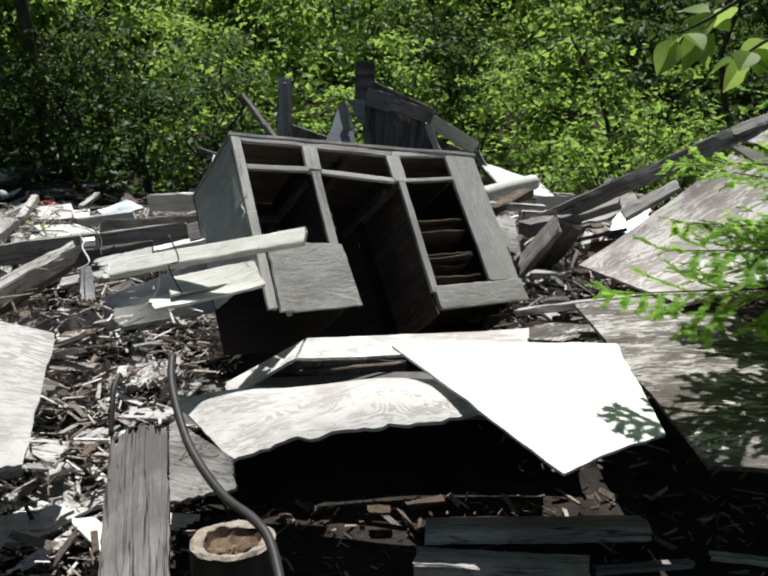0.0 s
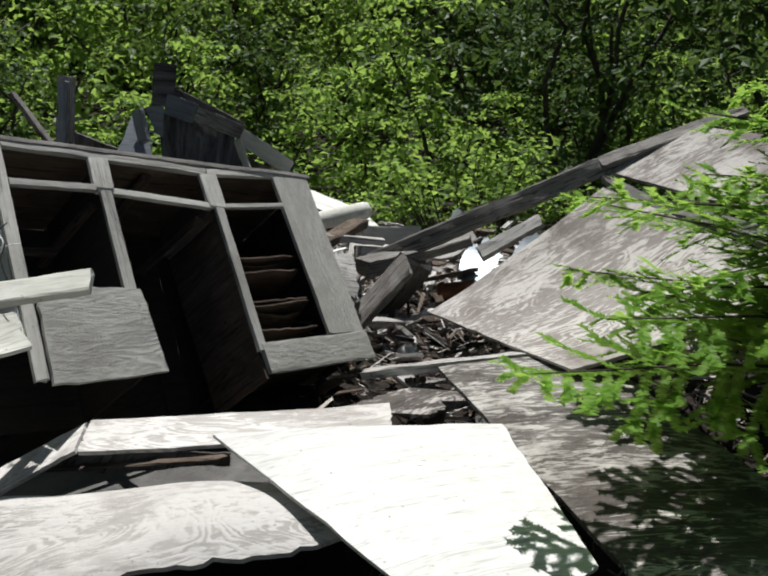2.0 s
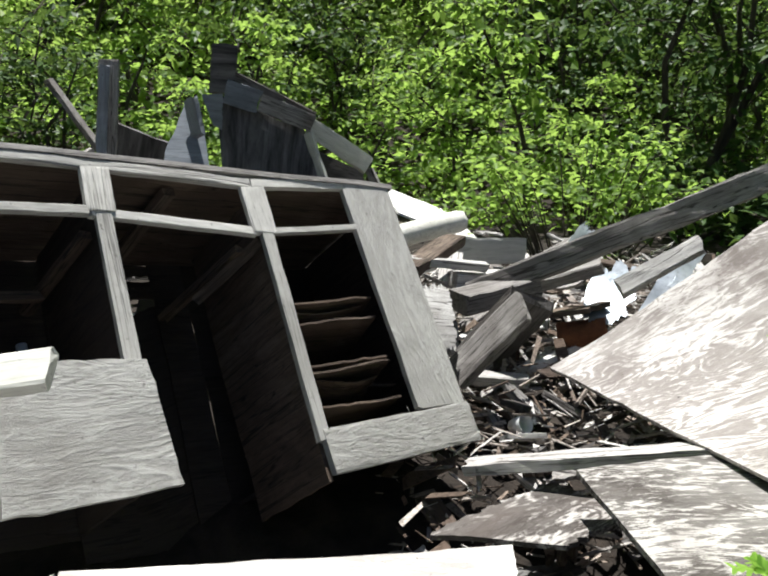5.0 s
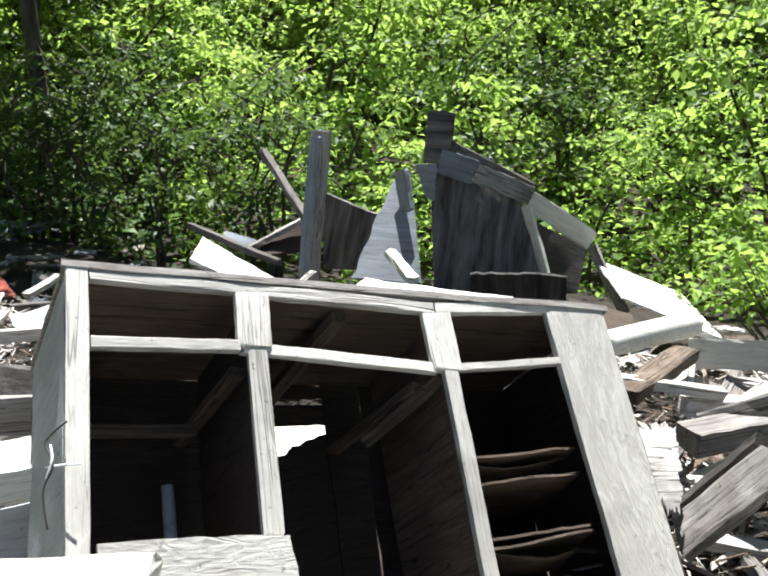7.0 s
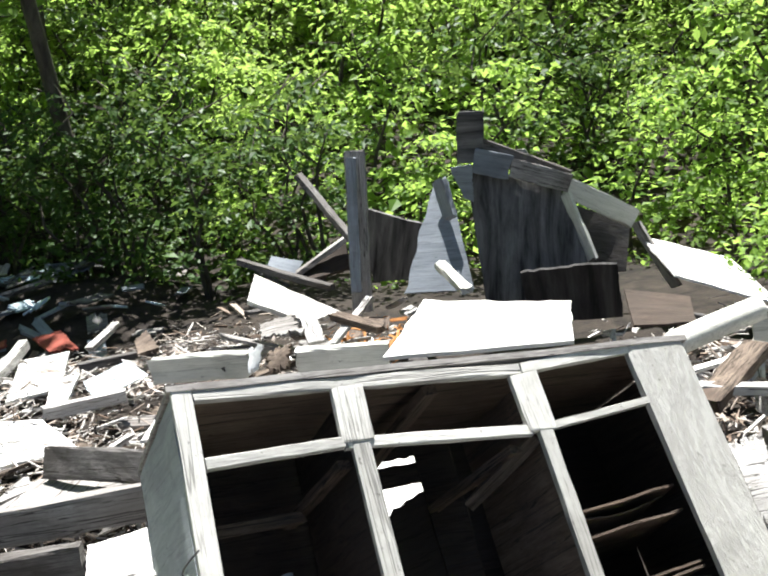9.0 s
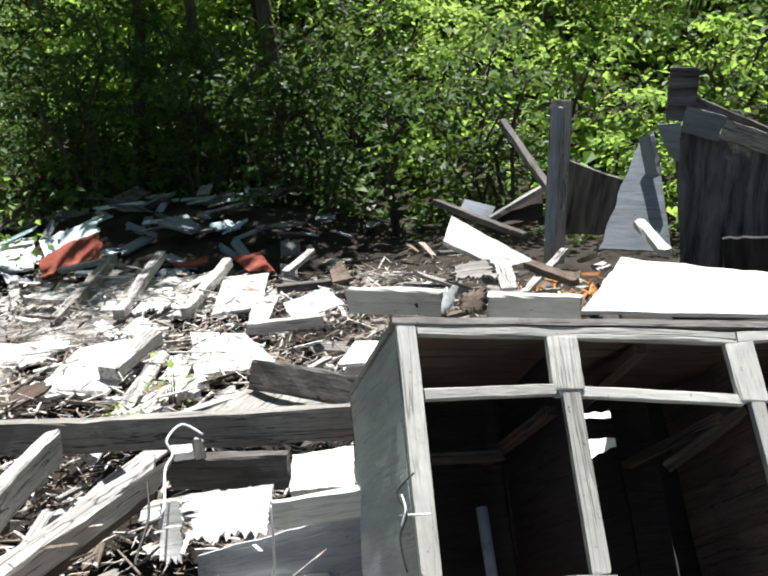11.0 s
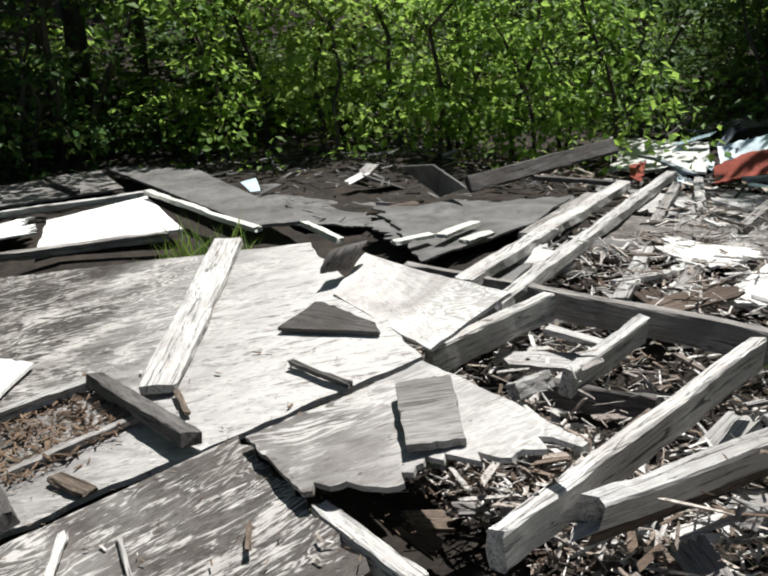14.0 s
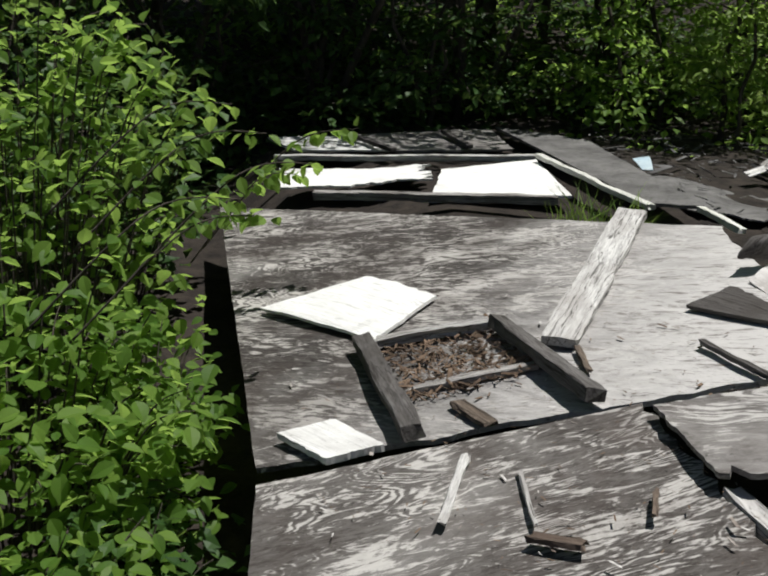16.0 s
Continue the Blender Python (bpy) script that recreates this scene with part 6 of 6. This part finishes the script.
def undergrowth(name, label, mat, count, area, L, seed, high, shade=None):
    """Low leaves all over the forest floor."""
    rnd = random.Random(seed)
    verts, faces = [], []
    for _ in range(count):
        x, y = rnd.uniform(*area[0]), rnd.uniform(*area[1])
        if shade is not None and shady(x, y) != shade:
            continue
        p = Vector((x, y, ground_z(x, y) + high * rnd.random() * max(0.1, 0.5 + noise.noise((x * 0.8, y * 0.8, seed)))))
        d = Vector((rnd.gauss(0, 1), rnd.gauss(0, 1), rnd.gauss(0, 0.35))).normalized()
        l = L * rnd.uniform(0.6, 1.3)
        leaf_quads(verts, faces, p, d, Vector((rnd.gauss(0, 0.4), rnd.gauss(0, 0.4), 1)).normalized(), l, l * 0.6)
    me = bpy.data.meshes.new(name)
    me.from_pydata(verts, [], faces)
    me.materials.append(MAT[mat])
    tagged(new(name, me), label, "undergrowth", kind="stuff")


undergrowth("undergrowth", "green undergrowth on the wooded slope", "leaf", 26000, ((-13, 9), (9.3, 19)), 0.16, 71, 0.9, False)
# the same floor leaves in a darker colour, with the shade painted in
undergrowth("undergrowth", "undergrowth behind the heap, coloured dark for shade", "leafdark", 26000, ((-13, 9), (9.3, 19)), 0.16, 74, 0.9, True)
undergrowth("undergrowth", "undergrowth at the wood's edge, dark green for shade", "leafdark", 8500, ((-12, -7.9), (-2, 9.5)), 0.13, 72, 0.7)
undergrowth("undergrowth", "undergrowth beside the ruin, dark green for shade", "leafdark", 7000, ((2.7, 8), (3.0, 9.5)), 0.12, 73, 0.7)


def build_fir(x, y, z, seed, low, size):
    """A young fir: flat sprays of short needles on level boughs."""
    rnd = random.Random(seed)
    root = new("fir_sapling")
    root.location = (x, y, z)
    tagged(root, "young fir sapling with flat bright green sprays", "fir tree")
    bm = bmesh.new()
    tube_bm([(0, 0, -0.1), (0.01, 0, 0.9), (0, 0.01, 1.95)], [0.022, 0.016, 0.005], 7, bm)
    verts, faces = [], []

    def needles(a, b, L):
        d = (b - a)
        n = max(2, int(d.length / 0.0075))
        dn = d.normalized()
        side = dn.cross(Vector((0, 0, 1))).normalized()
        for i in range(n):
            p = a + d * (i / n)
            for sgn in (-1, 1):
                w = (side * sgn + dn * 0.55 + Vector((0, 0, rnd.uniform(-0.12, 0.3)))).normalized()
                l = L * rnd.uniform(0.7, 1.1)
                t = dn * 0.0050
                k = len(verts)
                verts.extend((p - t, p + t, p + w * l + t * 0.4, p + w * l - t * 0.4))
                faces.append((k, k + 1, k + 2, k + 3))

    for i in range(86):
        h = low + (1.88 - low) * i / 86
        ang = i * 2.4 + rnd.uniform(-0.3, 0.3)
        reach = size * (1 - h / 2.0) * rnd.uniform(0.7, 1.15)
        a = Vector((0, 0, h))
        out = Vector((math.cos(ang), math.sin(ang), rnd.uniform(-0.12, 0.22)))
        e = a + out * reach
        tube_bm([a, a.lerp(e, 0.5) + Vector((0, 0, 0.02)), e], [0.006, 0.004, 0.0015], 4, bm)
        n = int(reach / 0.05)
        side = Vector((-out.y, out.x, rnd.gauss(0, 0.28)))
        needles(a.lerp(e, 0.15), e, 0.018)
        for j in range(2, n + 1):
            p = a.lerp(e, j / n)
            tw = 0.34 * reach * (1.15 - j / n) + 0.04
            for sgn in (-1, 1):
                if rnd.random() < 0.16:
                    continue
                q = p + (side * sgn * rnd.uniform(0.55, 0.95) + out * rnd.uniform(0.4, 0.9)).normalized() * tw * rnd.uniform(0.55, 1.3) + Vector((0, 0, rnd.uniform(-0.05, 0.03)))
                needles(p, q, 0.017)
                for f in (0.45, 0.75):
                    r0 = p.lerp(q, f)
                    for s2 in (-1, 1):
                        dirn = ((q - p).normalized() + side * s2 * rnd.uniform(0.4, 1.0) + Vector((0, 0, rnd.uniform(-0.3, 0.3)))).normalized()
                        needles(r0, r0 + dirn * tw * rnd.uniform(0.2, 0.5), 0.016)
    part("trunk", bm, "bark", root)
    me = bpy.data.meshes.new("needles")
    me.from_pydata(verts, [], faces)
    me.materials.append(MAT["fir"])
    ob = new("needles", me)
    ob.parent = root


build_fir(1.56, 2.85, 0.12, 41, 0.74, 1.52)
build_fir(1.55, 2.05, 0.1, 42, 0.90, 1.25)


def broad_leaf(verts, faces, p, d, n, L, W):
    """A broad leaf with a curved outline, folded along its rib and drooping at the tip."""
    s = d.cross(n).normalized()
    nn = s.cross(d)
    rows = []
    for q, w in ((0, 0.03), (0.12, 0.30), (0.3, 0.48), (0.5, 0.5), (0.7, 0.37), (0.87, 0.17), (1.0, 0.01)):
        c = p + d * L * q - nn * L * 0.16 * q * q
        k = len(verts)
        verts.extend((c - s * W * w + nn * W * w * 0.3, c, c + s * W * w + nn * W * w * 0.3))
        rows.append(k)
    for a, e in zip(rows, rows[1:]):
        faces.extend(((a, a + 1, e + 1, e), (a + 1, a + 2, e + 2, e + 1)))


def build_twig(name, label, points, leaves, L, mat, seed, r=0.004):
    """A leafy twig: thin stem through the points, broad leaves along it."""
    rnd = random.Random(seed)
    root = new(name)
    root.location = points[0]
    tagged(root, label, "twig")
    path = [Vector(p) - Vector(points[0]) for p in smooth_path(points, 8)]
    part("stem", tube_bm(path, [r * (1 - 0.7 * i / len(path)) for i in range(len(path))], 5), "bark", root)
    verts, faces = [], []
    for i in range(leaves):
        p = path[int(len(path) * (0.25 + 0.74 * i / leaves))]
        d = Vector((rnd.gauss(0, 1), rnd.gauss(0, 1), rnd.gauss(-0.6, 0.5))).normalized()
        n = Vector((rnd.gauss(0, 0.4), rnd.gauss(-0.4, 0.4), 1)).normalized()
        broad_leaf(verts, faces, p + d * L * 0.2, d, n, L * rnd.uniform(0.7, 1.15), L * rnd.uniform(0.55, 0.75))
    me = bpy.data.meshes.new("leaves")
    me.from_pydata(verts, [], faces)
    me.materials.append(MAT[mat])
    ob = new("leaves", me)
    ob.parent = root


def build_bush(name, label, centre, size, n_stems, per, L, mat, seed, broad=False):
    """A low bush of arching leafy stems."""
    rnd = random.Random(seed)
    root = new(name)
    root.location = centre
    tagged(root, label, "bush")
    bm = bmesh.new()
    verts, faces = [], []
    for _ in range(n_stems):
        ang = rnd.uniform(0, math.tau)
        f = math.sqrt(rnd.uniform(0.02, 1))
        e = Vector((math.cos(ang) * size[0] * f, math.sin(ang) * size[1] * f, size[2] * rnd.uniform(0.25, 1.0) * (1.05 - 0.45 * f)))
        b = Vector((e.x * 0.35, e.y * 0.35, -0.05))
        path = smooth_path([b, b.lerp(e, 0.6) + Vector((0, 0, 0.12 * size[2])), e], 5)
        tube_bm(path, [0.006 * (1 - 0.08 * i) for i in range(len(path))], 4, bm)
        for _ in range(per):
            p = path[rnd.randrange(4, len(path))] + Vector((rnd.gauss(0, 0.05), rnd.gauss(0, 0.05), rnd.gauss(0, 0.04)))
            d = Vector((rnd.gauss(0, 1), rnd.gauss(0, 1), rnd.gauss(-0.3, 0.4))).normalized()
            nn = Vector((rnd.gauss(0, 0.35), rnd.gauss(0, 0.35), 1)).normalized()
            l = L * rnd.uniform(0.6, 1.2)
            (broad_leaf if broad else leaf_quads)(verts, faces, p, d, nn, l, l * rnd.uniform(0.55, 0.78))
    part("stem", bm, "bark", root)
    me = bpy.data.meshes.new("leaves")
    me.from_pydata(verts, [], faces)
    me.materials.append(MAT[mat])
    ob = new("leaves", me)
    ob.parent = root


build_bush("leafy_bush", "leafy green bush beside the plywood deck", (-3.1, 1.15, 0.05), (0.8, 0.62, 1.25), 80, 20, 0.070, "leaf", 51, True)
build_bush("leafy_bush", "tall leafy bush beside the plywood deck", (-4.2, 1.0, 0.0), (0.9, 0.75, 2.3), 100, 21, 0.074, "leaf", 52, True)
build_bush("leafy_bush", "low bright green bush by the deck edge", (-2.3, 1.25, 0.05), (0.5, 0.42, 0.75), 48, 19, 0.056, "leaf", 53, True)
# leafdark bushes here put the deep shade by the deck into leaf colour
build_bush("leafy_bush", "leafy bush past the deck edge, coloured dark for shade", (-5.4, 1.2, 0.0), (0.9, 0.7, 1.9), 90, 26, 0.085, "leafdark", 62)
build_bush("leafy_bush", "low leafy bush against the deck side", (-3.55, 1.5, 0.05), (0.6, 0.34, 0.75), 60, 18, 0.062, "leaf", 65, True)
build_bush("leafy_bush", "low bush against the deck side, coloured dark for shade", (-2.6, 1.5, 0.05), (0.5, 0.28, 0.55), 45, 22, 0.06, "leafdark", 66)
build_bush("seedling", "small pale green seedling in the rubble", (-1.95, 4.55, 0.78), (0.08, 0.08, 0.10), 10, 6, 0.035, "leaf2", 54)
build_bush("seedling", "small pale green seedling in the rubble", (-1.85, 4.75, 0.80), (0.06, 0.06, 0.16), 6, 5, 0.035, "leaf2", 55)
build_bush("seedling", "green seedling sprig on the soil", (-0.74, 1.75, 0.12), (0.12, 0.12, 0.14), 8, 6, 0.05, "leaf2", 56)
build_bush("leafy_bush", "leafy green shrub behind the cabinet heap", (1.75, 7.2, 0.55), (0.9, 0.6, 1.0), 60, 26, 0.068, "leaf", 57)
build_bush("leafy_bush", "drooping leafy sprig beneath the fir", (0.95, 1.75, 0.1), (0.28, 0.2, 0.5), 10, 10, 0.08, "leaf", 58)
build_twig("leafy_twig", "leafy twig with large lit leaves", [(0.305, 0.811, 1.668), (0.275, 0.819, 1.650), (0.252, 0.823, 1.640)], 9, 0.034, "leaf2", 59, 0.002)
build_twig("leafy_twig", "leafy twig with large lit leaves", [(0.351, 0.854, 1.640), (0.330, 0.859, 1.628), (0.316, 0.863, 1.618)], 7, 0.034, "leaf2", 60, 0.002)


build_twig("leafy_twig", "leafy twig arching over the far deck edge", [(-4.1, 1.7, 0.7), (-4.0, 1.95, 1.05), (-3.9, 2.1, 1.1)], 26, 0.06, "leaf", 63)
build_twig("leafy_twig", "leafy twig arching over the far deck edge", [(-4.3, 1.75, 0.7), (-4.2, 2.1, 1.15), (-4.05, 2.35, 1.25)], 26, 0.06, "leaf", 64)

for k, (x, y, z) in enumerate(((-3.45, 1.95, 1.33), (-3.25, 2.1, 1.27), (-3.2, 1.95, 1.12), (-3.1, 1.85, 1.2), (-3.6, 1.85, 1.4))):
    build_twig("leafy_twig", "leafy twig reaching out over the deck", [(x + 0.1, y - 0.6, z - 0.35), (x + 0.05, y - 0.25, z - 0.02), (x, y, z)], 20, 0.055, "leaf", 80 + k)
for k, (x, y, z) in enumerate(((0.62, 1.55, 1.02), (0.74, 1.62, 0.95), (0.6, 1.38, 0.98))):
    build_twig("leafy_twig", "drooping twig with broad dark leaves", [(x + 0.35, y + 0.1, z + 0.1), (x + 0.15, y + 0.05, z + 0.12), (x, y, z)], 9, 0.062, "leafdark", 90 + k)


def grass_tuft(x, y, z, n, h, seed):
    rnd = random.Random(seed)
    verts, faces = [], []
    for _ in range(n):
        p = Vector((x + rnd.gauss(0, 0.16), y + rnd.gauss(0, 0.10), z))
        d = Vector((rnd.gauss(0, 0.25), rnd.gauss(0, 0.25), 1)) * h * rnd.uniform(0.5, 1.1)
        s = Vector((rnd.gauss(0, 1), rnd.gauss(0, 1), 0)).normalized() * 0.004
        k = len(verts)
        verts.extend((p - s, p + s, p + d * 0.6 + s * 0.7, p + d * 0.6 - s * 0.7, p + d + Vector((d.x, d.y, -0.1 * h)) * 0.5))
        faces.extend(((k, k + 1, k + 2, k + 3), (k + 3, k + 2, k + 4)))
    me = bpy.data.meshes.new("grass_tuft")
    me.from_pydata(verts, [], faces)
    me.materials.append(MAT["grass"])
    tagged(new("grass_tuft", me), "tuft of green grass between the panels", "grass", kind="stuff")


grass_tuft(-4.35, 3.55, 0.62, 160, 0.32, 61)


def build_can(x, y, z, r, h, turn):
    root = new("tin_can")
    root.matrix_world = pose(x, y, z, 80, 0, turn)
    tagged(root, "rusty brown tin can lying in the rubble", "can")
    bm = bmesh.new()
    rings = []
    for q, f in ((0, 0.93), (0, 1.02), (0.04, 1.0), (0.25, 0.985), (0.3, 1.01), (0.35, 0.985), (0.6, 0.985), (0.65, 1.01), (0.7, 0.985), (0.96, 1.0), (1, 1.02), (1, 0.93), (0.9, 0.92), (0.1, 0.92)):
        rings.append([bm.verts.new((math.cos(k * math.tau / 20) * r * f, math.sin(k * math.tau / 20) * r * f * 0.93, (q - 0.5) * h)) for k in range(20)])
    for a, b in zip(rings, rings[1:]):
        for k in range(20):
            bm.faces.new((a[k], a[(k + 1) % 20], b[(k + 1) % 20], b[k])).smooth = True
    part("can_body", bm, "rust", root)


def build_cup(x, y, z, r, h):
    root = new("enamel_cup")
    root.matrix_world = pose(x, y, z, 60, 25, 20)
    tagged(root, "white enamel cup tipped over in the rubble", "cup")
    bm = bmesh.new()
    rings = []
    for q, f in ((0, 0.1), (0, 0.75), (0.5, 0.9), (1, 1.0), (1, 0.95), (0.5, 0.85), (0.05, 0.7), (0.05, 0.1)):
        rings.append([bm.verts.new((math.cos(k * math.tau / 20) * r * f, math.sin(k * math.tau / 20) * r * f, q * h)) for k in range(20)])
    for a, b in zip(rings, rings[1:]):
        for k in range(20):
            bm.faces.new((a[k], a[(k + 1) % 20], b[(k + 1) % 20], b[k])).smooth = True
    part("cup_body", bm, "plastic", root)


build_can(1.015, 4.747, 0.740, 0.05, 0.16, 70)
build_cup(0.657, 4.221, 0.620, 0.027, 0.05)
